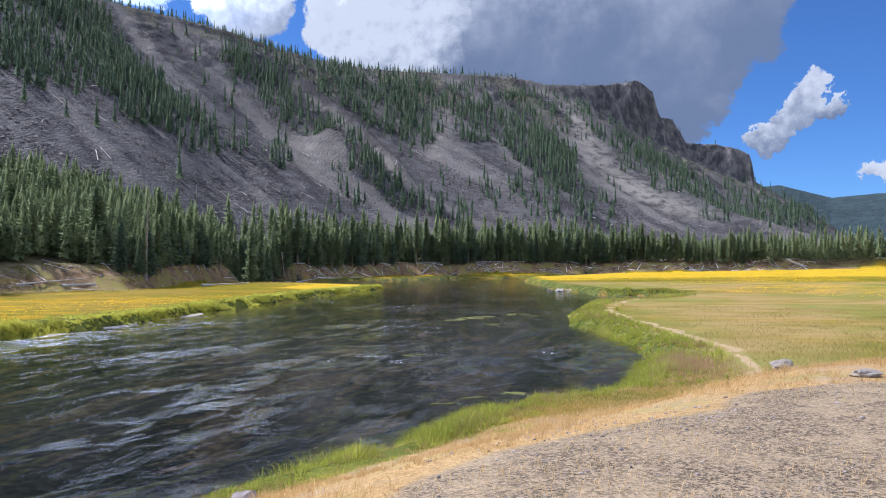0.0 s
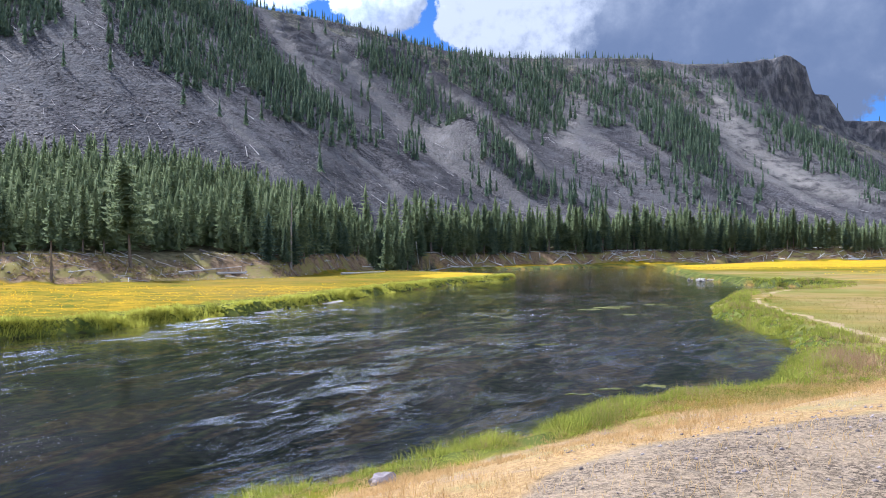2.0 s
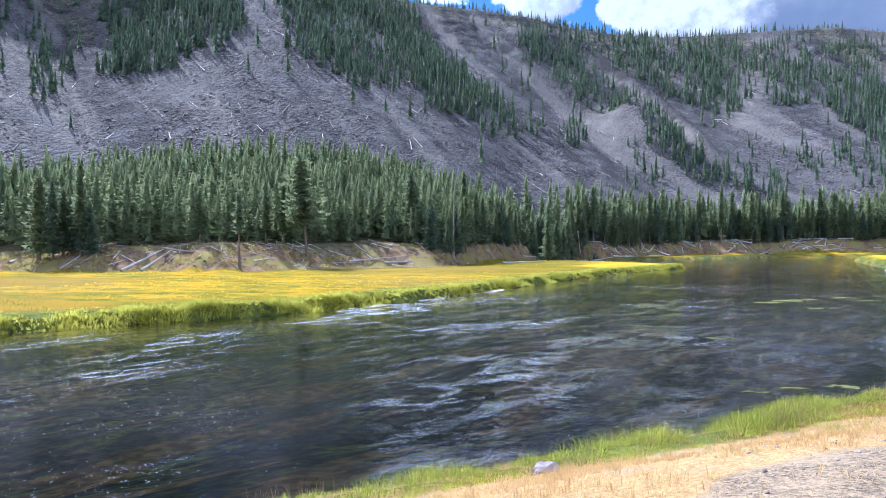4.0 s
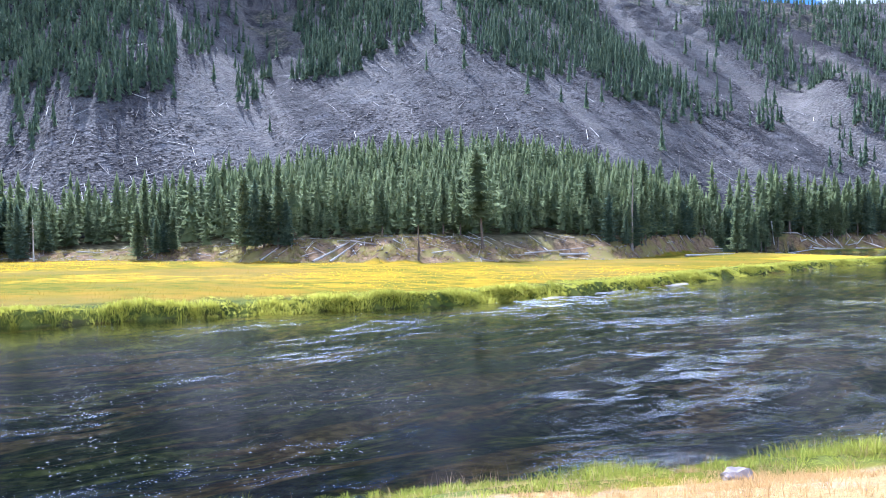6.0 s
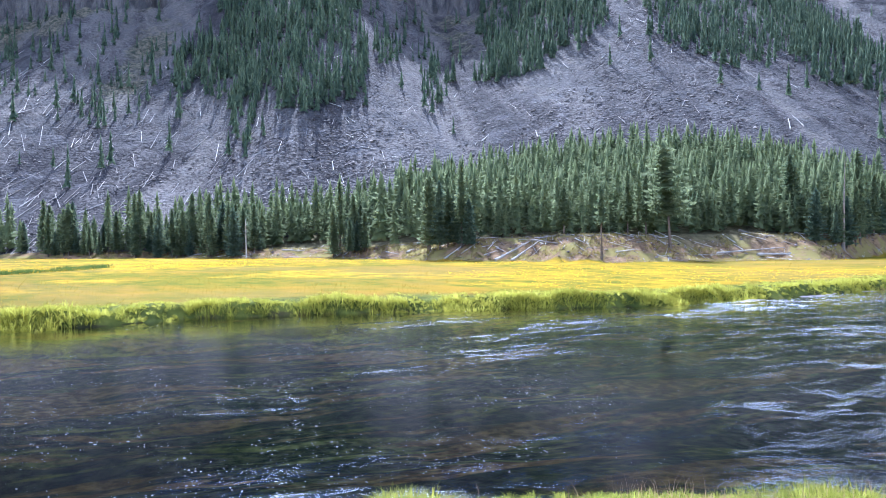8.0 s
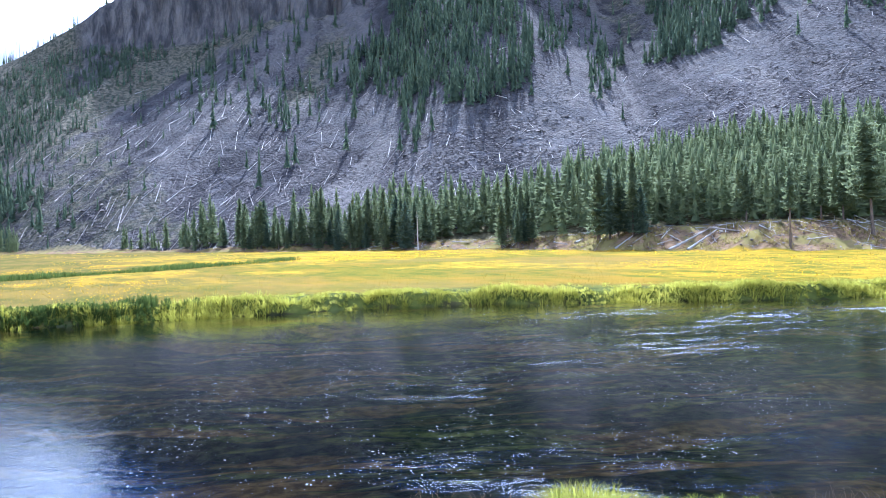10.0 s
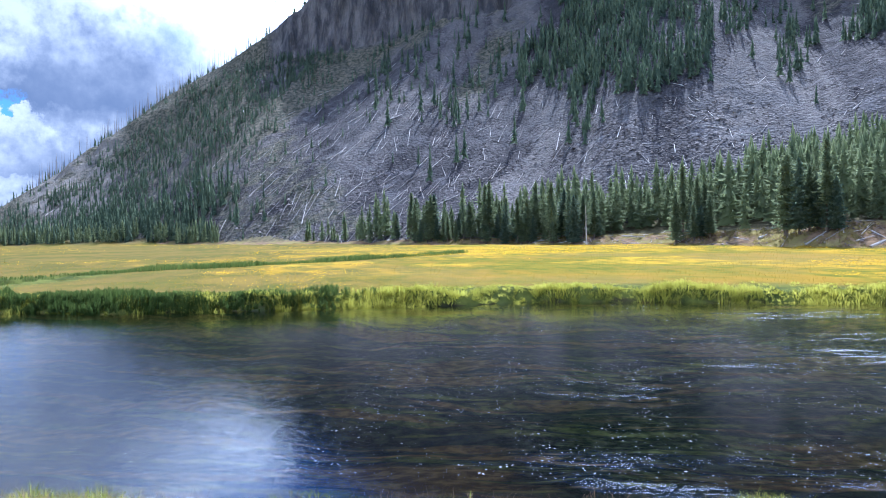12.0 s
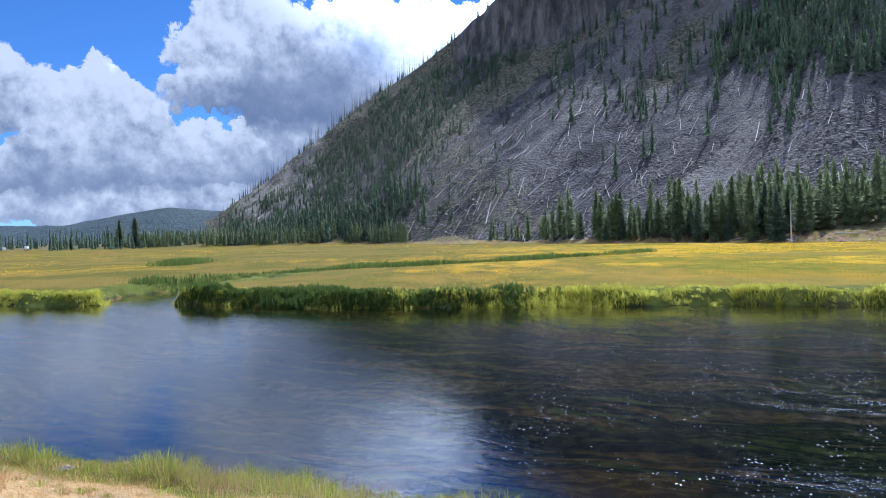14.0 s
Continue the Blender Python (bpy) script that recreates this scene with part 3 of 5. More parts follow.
def shade_smooth(ob):
    ob.data.polygons.foreach_set("use_smooth", np.ones(len(ob.data.polygons), bool))


def current(x, y):
    """Coordinates along and across the river's gently winding current."""
    bend = 2.5 * fbm(x, y, 34, 67, 2) + 0.006 * (y - 20) ** 2 * np.where(y > 20, 0.35, 0.5)
    return 0.36 * x + 0.93 * y, 0.93 * x - 0.36 * y + bend


def build_ground():
    az = np.concatenate([np.arange(-40, 132, 0.48), np.arange(132, 320, 2.5)])
    rr = np.concatenate([[0.002], np.geomspace(0.5, 10, 60)[:-1], np.linspace(10, 75, 200)[:-1], np.geomspace(75, 330, 115)[:-1], np.geomspace(330, 4500, 40)])
    A, R = np.meshgrid(np.radians(az), rr)
    x, y = -np.sin(A) * R, np.cos(A) * R
    d = river_signed(x, y)
    z = ground_height(x, y, d)
    verts = np.stack([x, y, z], -1).reshape(-1, 3)
    faces = sheet(len(rr), len(az), True)
    ob = mesh_object("ground", verts, faces[:, ::-1], M_GROUND)
    azd, r = polar(x, y)
    foot = by_az(azd, FOOT)
    near, _ = edge_distance(x, y, np.array(NEAR_BANK[8:], float), False)
    ours = (edge_distance(x, y, np.array(FAR_BANK, float), False)[0] > near) & (r < 120)
    pad = pad_mask(x, y) * (r < 90)
    dry = ours * smooth(near + 0.8 * fbm(x, y, 4, 81, 3), 1.4, 3.1) * (1 - smooth(y + 2.5 * fbm(x, y, 6, 91, 3), 14, 20))
    lush = np.where(ours, 1 - smooth(near + 0.7 * fbm(x, y, 3, 83, 3), 0.8, 2.8), 1 - smooth(d + 1.0 * fbm(x, y, 5, 85, 3), 1.5, 5)) * (d > -1)
    wood = smooth(r, foot + 9, foot + 16) * smooth(r, 60, 80)
    bare = smooth(r, foot - 2, foot + 2) * (azd > -30) * (azd < 100)
    flower = smooth(d, 2, 7) * (1 - ours) * smooth(azd, -35, -20) + (azd < 5) * smooth(r, 105, 140)
    flower = np.clip(flower * smooth(fbm(x, y, 26, 95, 3), -0.35, 0.35) * (0.45 + 0.55 * (r > 55)), 0, 1)
    golden = (azd < 4) * smooth(r + 12 * fbm(x, y, 30, 195, 2), 165, 215) + smooth(azd, 2, 4) * (1 - smooth(azd + 1.5 * fbm(x, y, 12, 197, 2), 9, 15)) * smooth(r + 10 * fbm(x, y, 9, 199, 2), 92, 130)
    golden = golden + 0.55 * smooth(azd, 44, 56) * (1 - smooth(azd, 90, 102)) * smooth(r, 58, 76) * smooth(fbm(azd * 1.4, r, 11, 203, 3), 0.05, 0.5)
    flower = np.maximum(flower, np.clip(golden, 0, 1)) * (r < foot)
    ripe = np.clip((azd < 8) * smooth(r, 18, 30) * (r < 160), 0, 1)
    sere = smooth(azd + 5 * fbm(x, y, 20, 205, 2), 76, 92) * smooth(d, 1.0, 4.0)
    flower = flower * (1 - 0.8 * sere * (1 - smooth(fbm(x, y, 15, 207, 3), 0.25, 0.6)))
    path = 1 - smooth(edge_distance(x + 0.3 * fbm(x, y, 2, 97, 2), y, PATH, False)[0] + 0.12 * fbm(x, y, 1.2, 99, 2), 0.10, 0.40)
    run, across = current(x, y)
    for name, v in (("gravel", pad), ("dry", dry), ("lush", lush), ("wood", wood), ("bare", bare), ("flower", flower), ("golden", np.clip(golden, 0, 1) * (r < foot - 2)), ("ripe", ripe), ("sere", sere), ("path", path), ("earth_shade", (1 - ours) * (1 - smooth(d, 0.2, 0.5)) * (d > -0.4)), ("bed", smooth(-d, -0.1, 0.25)), ("along", run), ("flow", across)):
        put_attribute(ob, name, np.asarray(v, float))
    shade_smooth(ob)
    return tagged(ob, "grassy river valley floor with gravel pad and dry bank", "ground", kind="structure")


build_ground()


def build_water():
    xs = np.concatenate([np.arange(-130, -52, 2.0), np.arange(-52, 26, 0.5), np.arange(26, 66, 2.0)])
    ys = np.concatenate([np.arange(-110, -36, 2.5), np.arange(-36, 70, 0.6), np.arange(70, 296, 2.5)])
    X, Y = np.meshgrid(xs, ys)
    d = river_signed(X, Y)
    faces = sheet(len(ys), len(xs))
    keep = (d.ravel()[faces] < 1.2).any(1)
    ob = mesh_object("water", np.stack([X, Y, 0 * X], -1).reshape(-1, 3), faces[keep], M_WATER)
    run, across = current(X, Y)
    put_attribute(ob, "along", run)
    put_attribute(ob, "flow", across)
    put_attribute(ob, "fast", 0.08 + 0.30 * smooth(Y + 0.35 * X, -11, 4) + 0.62 * smooth(Y + 0.2 * X, 6, 26))
    shade_smooth(ob)
    return tagged(ob, "clear dark rippling river water over weedy stones", "water", kind="structure")


build_water()

# ---- the mountain ----
M_AZ = np.array([-30, -28, -25, -23.6, -23.3, -22, -18.8, -18.4, -17.8, -16.9, -16.4, -15.3, -12, -8, -5.3, -0.7, 6, 10, 12.7, 17, 21, 26, 32, 40, 50, 60, 70, 80, 85, 88, 91.6, 95, 99, 102, 105.2, 108.6, 111])
M_EL = np.array([0.025, 0.048, 0.088, 0.103, 0.136, 0.147, 0.156, 0.168, 0.186, 0.187, 0.222, 0.238, 0.234, 0.239, 0.251, 0.256, 0.260, 0.270, 0.279, 0.299, 0.310, 0.321, 0.36, 0.40, 0.44, 0.45, 0.44, 0.40, 0.345, 0.306, 0.255, 0.215, 0.171, 0.132, 0.087, 0.049, 0.02])
T_AZ = np.array([-32, -25, -18, -8, 0, 10, 20, 30, 45, 57, 75, 88, 95, 102, 108, 112])
T_DIST = np.array([860, 900, 900, 840, 780, 690, 605, 545, 495, 485, 505, 560, 590, 620, 610, 580])


# Share of the crest's height that the talus apron reaches, by azimuth; the rest is cliff.
C_AZ = np.array([-30, -25, -23.7, -23.2, -18.8, -17.9, -16.5, -15.5, -12, -8, 40, 45, 48, 51, 54, 57, 60, 67, 70, 74, 78, 80.5, 84, 87, 89, 92, 111])
C_SHARE = np.array([1.0, 1.0, 0.97, 0.76, 0.78, 0.70, 0.66, 0.74, 0.87, 0.95, 0.95, 0.80, 0.64, 0.61, 0.66, 0.76, 0.84, 0.80, 0.60, 0.66, 0.64, 0.68, 0.66, 0.66, 0.78, 0.95, 1.0])


def ridge_line():
    """A line along the mountain's foot, bending away with the valley; slopes fall square to it."""
    p, normal, out = np.array((-116.0, 160.0)), 57.0, []
    for k in range(26):
        out.append(p.copy())
        a = radians(normal)
        p = p + 30.0 * np.array((math.cos(a), math.sin(a)))
        normal = max(normal - (3.2 if k > 1 else 0.0), 22.0)
    a = radians(57.0)
    return np.vstack([out[0] - 900 * np.array((math.cos(a), math.sin(a))), out])


RIDGE = ridge_line()


def fall_line(x, y):
    """Metres along the foot of the mountain, and up the slope from it."""
    d, run = edge_distance(np.asarray(x, float), np.asarray(y, float), RIDGE, False)
    return run, d


def foot_of(az):
    return sum(by_az(az + k, TALUS) for k in (-4, -2, 0, 2, 4)) / 5 - 14


# Lines of bare pale rubble: the spur, and the eastern chute (tangent of elevation, azimuth).
SPUR_TE, SPUR_AZ = np.array([0.085, 0.119, 0.166, 0.204, 0.248]), np.array([-0.2, 2.9, 5.6, 8.25, 11.75])
EAST_TE, EAST_AZ = np.array([0.053, 0.092, 0.14, 0.21]), np.array([-21.4, -16.1, -12.3, -10.5])


def pale_lines(az, te):
    spur = np.exp(-((az - np.interp(te, SPUR_TE, SPUR_AZ)) / 0.62) ** 2) * smooth(te, 0.10, 0.13) * (1 - smooth(te, 0.235, 0.255))
    east = np.exp(-((az - np.interp(te, EAST_TE, EAST_AZ)) / np.interp(te, [0.05, 0.2], [2.0, 0.9])) ** 2) * smooth(te, 0.05, 0.08) * (1 - smooth(te, 0.2, 0.23))
    return spur, east


def apron(az):
    """Tangent of elevation that the talus reaches below the cliffs, evened out along the mountain."""
    even = sum(np.interp(az + k, M_AZ, M_EL) * np.interp(az + k, C_AZ, C_SHARE) for k in (-4.5, -3, -1.5, 0, 1.5, 3, 4.5)) / 7
    return np.minimum(even, 0.985 * np.interp(az, M_AZ, M_EL))


def mountain_surface(az, s):
    """Place on the mountain face: s runs from 0 at the foot to 1 on the crest."""
    foot, top = foot_of(az), np.interp(az, T_AZ, T_DIST)
    z0, z1 = by_az(az, RISE) - 8.0, 4.4 + top * np.interp(az, M_AZ, M_EL)
    r = foot + (top - foot) * s
    rise = top * apron(az) + 4.4 - z0
    lower = np.minimum(s / 0.88, 1.0)
    z = z0 + rise * lower ** 1.12 + (z1 - z0 - rise) * smooth(s, 0.875, 0.915)
    te = (z - 4.4) / r
    wall = smooth(s, 0.80, 0.88) * (1 - smooth(s, 0.95, 1.0)) * smooth(1 - np.interp(az, C_AZ, C_SHARE), 0.04, 0.15)
    r = r + wall * (5.0 * fbm(az * 9.0, z * 0.12, 9.0, 171, 3) + 2.0 * fbm(az * 9.0, z * 0.5, 3.5, 181, 2))
    a = np.radians(az)
    x, y = -np.sin(a) * r, np.cos(a) * r
    u, v = fall_line(x, y)
    bow = 14 * fbm(u, v, 90, 107, 2)
    gully = fbm(u + bow, v * 0.14, 62, 101, 2) * 6.5 + fbm(u + bow, v * 0.10, 17, 111, 3) * 1.5
    rough = fbm(x, y, 6, 121, 3) * 0.6 + np.abs(fbm(x, y, 16, 125, 3)) * 4.0 * smooth(s, 0.6, 0.8)
    lift = (gully + rough) * smooth(s, 0.02, 0.25) * (1 - 0.85 * smooth(s, 0.78, 0.9))
    # A rocky knoll with a rib that runs down from it, and the spur above.
    knoll_az = np.interp(te, [0.07, 0.173], [2.2, 8.9])
    lift = lift + 17 * np.exp(-((az - knoll_az) / np.where(az > knoll_az, 2.2, 0.8)) ** 2) * smooth(te, 0.07, 0.15) * (1 - smooth(te, 0.158, 0.19))
    spur, east = pale_lines(az, te)
    lift = lift + 9 * spur
    return x, y, z + lift


def mountain_height(x, y):
    """Height of the mountain's face over a place in the plan."""
    az, r = polar(x, y)
    foot, top = foot_of(az), np.interp(az, T_AZ, T_DIST)
    return mountain_surface(az, np.clip((r - foot) / (top - foot), 0, 1))[2]


def build_mountain():
    az, s = np.arange(-30, 111.01, 0.2), np.concatenate([np.linspace(0, 0.8, 120)[:-1], np.linspace(0.8, 0.96, 40)[:-1], np.linspace(0.96, 1, 6)])
    A, S = np.meshgrid(az, s)
    x, y, z = mountain_surface(A, S)
    # Far side, falling away behind the crest.
    back = [(x[-1] * k, y[-1] * k, z[-1] * f) for k, f in ((1.03, 0.99), (1.15, 0.9), (1.5, 0.3), (1.7, -0.02))]
    x, y, z = (np.vstack([v, *[b[i][None] for b in back]]) for i, v in enumerate((x, y, z)))
    ob = mesh_object("mountain", np.stack([x, y, z], -1).reshape(-1, 3), sheet(*x.shape)[:, ::-1], M_MOUNTAIN)
    S2 = np.vstack([S, np.ones((4, S.shape[1]))])
    A2 = np.vstack([A, A[:4]])
    put_attribute(ob, "cliff", smooth(S2, 0.84, 0.885) * (1 - smooth(S2, 0.95, 0.99)) * smooth(1 - np.interp(A2, C_AZ, C_SHARE), 0.05, 0.12))
    u, v = fall_line(x, y)
    te = (z - 4.4) / np.hypot(x, y)
    west = smooth(A2 + 60 * (0.12 - te), 84, 92)
    put_attribute(ob, "scrub", np.clip(smooth(S2 + 0.25 * fbm(u, v * 0.3, 40, 131, 3), 0.5, 0.85) * 0.6 + 0.62 * west + 0.35 * smooth(A2, 68, 76) * smooth(te, 0.1, 0.2), 0, 1))
    put_attribute(ob, "chute", fbm(u + 6 * fbm(u, v, 40, 163, 2), v * 0.055, 13, 161, 4))
    spur, east = pale_lines(A2, te)
    nose = smooth(A2, 101.5, 103) * (1 - smooth(A2, 107.5, 109)) * smooth(te, 0.024, 0.034) * 0.9
    crown = 0.55 * np.exp(-((A2 - 10.5) / 1.9) ** 2 - ((te - 0.155) / 0.03) ** 2)
    scar = 0.8 * np.exp(-((A2 + 17 * (te - 0.2) - 0.0) / 0.9) ** 2 - ((te - 0.185) / 0.035) ** 2)
    put_attribute(ob, "bared", np.clip(0.85 * spur + east + nose + crown + scar, 0, 1))
    shade_smooth(ob)
    return tagged(ob, "steep grey talus mountainside with cliffs on its crest", "mountain", kind="structure")


build_mountain()


def far_hill(name, label, az0, az1, dist, shape):
    """A wooded ridge on the horizon."""
    az = np.linspace(az0, az1, 120)
    s = np.linspace(0, 1, 24)
    A, S = np.meshgrid(az, s)
    crest = 4.4 + dist * np.interp(A, *shape)
    r = dist * (0.72 + 0.28 * S)
    a = np.radians(A)
    x, y = -np.sin(a) * r, np.cos(a) * r
    z = -4 + (crest + 4) * smooth(S, 0, 1) ** 0.8 + fbm(x, y, 60, 141, 3) * dist * 0.002 * S
    v = np.stack([x, y, z], -1).reshape(-1, 3)
    ob = mesh_object(name, v, sheet(24, 120)[:, ::-1], M_FARWOOD)
    shade_smooth(ob)
    return tagged(ob, label, "hill", kind="structure")


# Forest colour cooled towards blue, with distance haze mixed into it.
M_FARWOOD, _n = material("hazed_forest")
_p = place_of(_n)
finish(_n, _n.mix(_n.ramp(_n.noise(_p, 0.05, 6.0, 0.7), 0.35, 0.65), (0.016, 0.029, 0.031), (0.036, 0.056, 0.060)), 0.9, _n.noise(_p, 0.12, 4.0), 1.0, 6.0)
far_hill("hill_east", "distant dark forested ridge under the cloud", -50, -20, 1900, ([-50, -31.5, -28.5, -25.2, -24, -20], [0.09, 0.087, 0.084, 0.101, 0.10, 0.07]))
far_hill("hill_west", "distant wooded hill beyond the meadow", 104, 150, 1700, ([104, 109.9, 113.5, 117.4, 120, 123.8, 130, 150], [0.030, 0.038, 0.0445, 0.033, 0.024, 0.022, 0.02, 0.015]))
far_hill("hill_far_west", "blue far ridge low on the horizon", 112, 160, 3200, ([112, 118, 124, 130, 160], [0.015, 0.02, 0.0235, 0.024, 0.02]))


# ---- trees ----
def needle_blades(rng, height, base, radius, whorls, arms, sprays, lean=0.0, droop=0.35, gaps=0.12, taper=0.8):
    """Crown of a conifer: whorls of drooping boughs, each a few small flat sprays. Returns vertices and triangles."""
    V, F = [], []
    for k in range(whorls):
        f = (k + rng.uniform(-0.4, 0.4)) / whorls
        z = base + (height - base) * f
        reach = radius * max(1 - f, 0.0) ** taper * rng.uniform(0.7, 1.12) + 0.12
        turn = rng.uniform(0, 6.28)
        for a in range(arms):
            if rng.rand() < gaps:
                continue
            ang = turn + a * 6.283 / arms + rng.uniform(-0.4, 0.4)
            L = reach * rng.uniform(0.6, 1.15)
            c, s = math.cos(ang), math.sin(ang)
            for j in range(sprays):
                t = (j + 0.6) / sprays
                mid = L * t
                w = (0.13 + 0.13 * L) * (1.1 - 0.5 * t) * rng.uniform(0.6, 1.3)
                h = 0.30 + 0.20 * L
                zc = z + 0.50 * L * t - droop * L * t * t + rng.uniform(-0.3, 0.3) * (height - base) / whorls
                side = rng.uniform(-0.35, 0.35)
                n0 = len(V)
                V += [(c * (mid - 0.5 * L / sprays), s * (mid - 0.5 * L / sprays), zc + 0.30 * h), (c * mid - s * w, s * mid + c * w, zc - 0.25 * h + side * 0.3), (c * (mid + 0.75 * L / sprays), s * (mid + 0.75 * L / sprays), zc + 0.25 * h),
                      (c * mid + s * w, s * mid - c * w, zc - 0.25 * h - side * 0.3)]
                F += [(n0, n0 + 1, n0 + 2), (n0, n0 + 2, n0 + 3)]
    n0 = len(V)
    V += [(0.12, 0, height - 0.9), (-0.06, 0.1, height - 0.9), (-0.06, -0.1, height - 0.9), (0, 0, height + 0.25)]
    F += [(n0, n0 + 1, n0 + 3), (n0 + 1, n0 + 2, n0 + 3), (n0 + 2, n0, n0 + 3)]
    V = np.array(V)
    V[:, 0] += lean * V[:, 2]
    return V, np.array(F)


def joined(a, b):
    return np.vstack([a[0], b[0]]), np.vstack([a[1], b[1] + len(a[0])])


def fir_tiers(rng, height, base, radius, tiers, points, taper=0.75):
    """Crown of a conifer as overlapping skirts of boughs with ragged rims."""
    V, F = [], []
    span = (height - base) / tiers
    for k in range(tiers):
        f = k / tiers
        r = radius * (1 - f) ** taper * rng.uniform(0.8, 1.15) + 0.10
        low, n0, turn = base + span * k + rng.uniform(-0.2, 0.2) * span, len(V), rng.uniform(0, 6.28)
        V.append((rng.uniform(-0.05, 0.05), rng.uniform(-0.05, 0.05), low + span * 2.1))
        m = 2 * points
        for j in range(m):
            q = r * (rng.uniform(0.6, 1.3) if j % 2 == 0 else rng.uniform(0.3, 0.65))
            a = turn + 6.283 * (j + rng.uniform(-0.2, 0.2)) / m
            V.append((q * math.cos(a), q * math.sin(a), low + rng.uniform(-0.5, 0.5) * span + (0.0 if j % 2 == 0 else 0.35 * span)))
        F += [(n0, n0 + 1 + j, n0 + 1 + (j + 1) % m) for j in range(m)]
    return np.array(V), np.array(F)


def trunk_tube(height, radius, sides=7, rings=6, lean=0.0, rng=None, top=0.12):
    rng = rng or np.random.RandomState(1)
    f = np.linspace(0, 1, rings)
    bend = np.cumsum(rng.uniform(-0.04, 0.04, (rings, 2)), 0) * 0.6
    r = radius * (1 - (1 - top) * f) * (1 + 0.35 * np.exp(-f * 14))
    ang = np.arange(sides) / sides * 2 * np.pi
    z = np.repeat(f * height - 0.3 * (f == 0), sides)
    x = (r[:, None] * np.cos(ang) + bend[:, :1]).ravel() + lean * z
    y = (r[:, None] * np.sin(ang) + bend[:, 1:]).ravel()
    V = np.vstack([np.stack([x, y, z], -1), [(bend[-1, 0] + lean * height, bend[-1, 1], height + 0.05)]])
    quads = sheet(rings, sides, True)
    tris = np.vstack([quads[:, [0, 1, 2]], quads[:, [0, 2, 3]]])
    cap = np.array([((rings - 1) * sides + i, (rings - 1) * sides + (i + 1) % sides, rings * sides) for i in range(sides)])
    return V, np.vstack([tris, cap])


def part(name, verts, faces, mats, parent, label=""):
    ob = mesh_object(name, verts, faces, mats, parent)
    return tagged(ob, label)


def pine(rng, height, radius, base, label, needles, whorls=30, arms=8, sprays=3, lean=0.0, name="pine_tree", category="pine tree", gaps=0.12, taper=0.46):
    tree = new(name)
    tagged(tree, label, category, "pines along the terrace")
    tv, tf = trunk_tube(height * 0.97, 0.011 * height + 0.05, lean=lean, rng=rng)
    shade_smooth(part("trunk", tv, tf, M_BARK, tree))
    core = fir_tiers(rng, height, base, radius * 0.58, max(10, int(height * 1.6)), 7, taper)
    core[0][:, 0] += lean * core[0][:, 2]
    cv, cf = joined(core, needle_blades(rng, height, base, radius, whorls, arms, sprays, lean, gaps=gaps, taper=taper))
    cv = cv * (1.32, 1.32, 1.0)
    part("crown", cv, cf, needles, tree)
    return tree


R = np.random.RandomState(7)
PINES = [
    pine(R, 14.0, 1.75, 1.2, "dark green pine with boughs near the ground", M_NEEDLE),
    pine(R, 15.5, 1.55, 3.2, "tall slim pine on the terrace edge", M_NEEDLE),
    pine(R, 12.0, 1.6, 0.8, "bushy young pine in the forest edge", M_NEEDLE),
    pine(R, 16.5, 1.45, 5.0, "tall pine with a bare lower trunk", M_NEEDLE),
    pine(R, 13.0, 1.9, 1.0, "broad blue-green fir at the meadow edge", M_NEEDLE_BLUE),
    pine(R, 9.0, 1.35, 0.4, "small full conical fir beside taller trees", M_NEEDLE_BLUE),
]


def forest_spots(seed, tries=46000):
    rng = np.random.RandomState(seed)
    az = rng.uniform(-44, 116, tries)
    span = by_az(az, TALUS) + 8 - by_az(az, FOOT)
    r = by_az(az, FOOT) + span * rng.uniform(0, 1, tries)
    keep = rng.uniform(0, 1, tries) < span * r / 16500.0
    az, r = az[keep], r[keep]
    start = np.where(az < 23, 5.0, np.where(az < 50, 9.3, 4.0)) + np.where((az > 50) & (az < 75), 0.0, 3.0)
    depth = r - by_az(az, FOOT)
    x, y = -np.sin(np.radians(az)) * r, np.cos(np.radians(az)) * r
    gap = fbm(x, y, 16, 301, 2) > np.where((az > 50) & (az < 76), 0.2, 0.55)
    keep = (depth < np.where(az < 20, 32, 95)) & (depth > start + 2.5 * fbm(x, y, 9, 311, 2)) & ~(gap & (depth < 25)) & ~((az > 89.5) & (az < 95.5)) & ~((az > 81) & (az < 90) & (rng.rand(len(az)) < 0.8))
    order = np.flatnonzero(keep)
    cells, chosen = {}, []
    for i in order:
        q = 2.25 if 19 < az[i] < 52 else 2.7
        k = (q, int(x[i] // q), int(y[i] // q))
        if k not in cells:
            cells[k] = 1
            chosen.append(i)
    c = np.array(chosen)
    return x[c], y[c], az[c], depth[c]


FX, FY, FAZ, FDEPTH = forest_spots(11)
FZ = ground_height(FX, FY)
small = smooth(FAZ, 15, 23) * (1 - smooth(FAZ, 46, 56))
size = np.where(FAZ < 86, 1.0, 0.62) * np.where(FDEPTH > 35, 0.86, 1.0) * (1 - 0.28 * smooth(-FAZ, 8, 20)) * (1 - small * np.interp(FDEPTH, [10, 30, 60], [0.36, 0.28, 0.22])) * (1 - 0.20 * smooth(FAZ, 50, 60)) * np.random.RandomState(3).uniform(0.58, 1.18, len(FX))
front = np.flatnonzero((FDEPTH < 28) & (FAZ > -24) & (FAZ < 82))
front = front[np.argsort(FDEPTH[front])][:285]
is_front = np.zeros(len(FX), bool)
is_front[front] = True
rng = np.random.RandomState(5)
used = set()
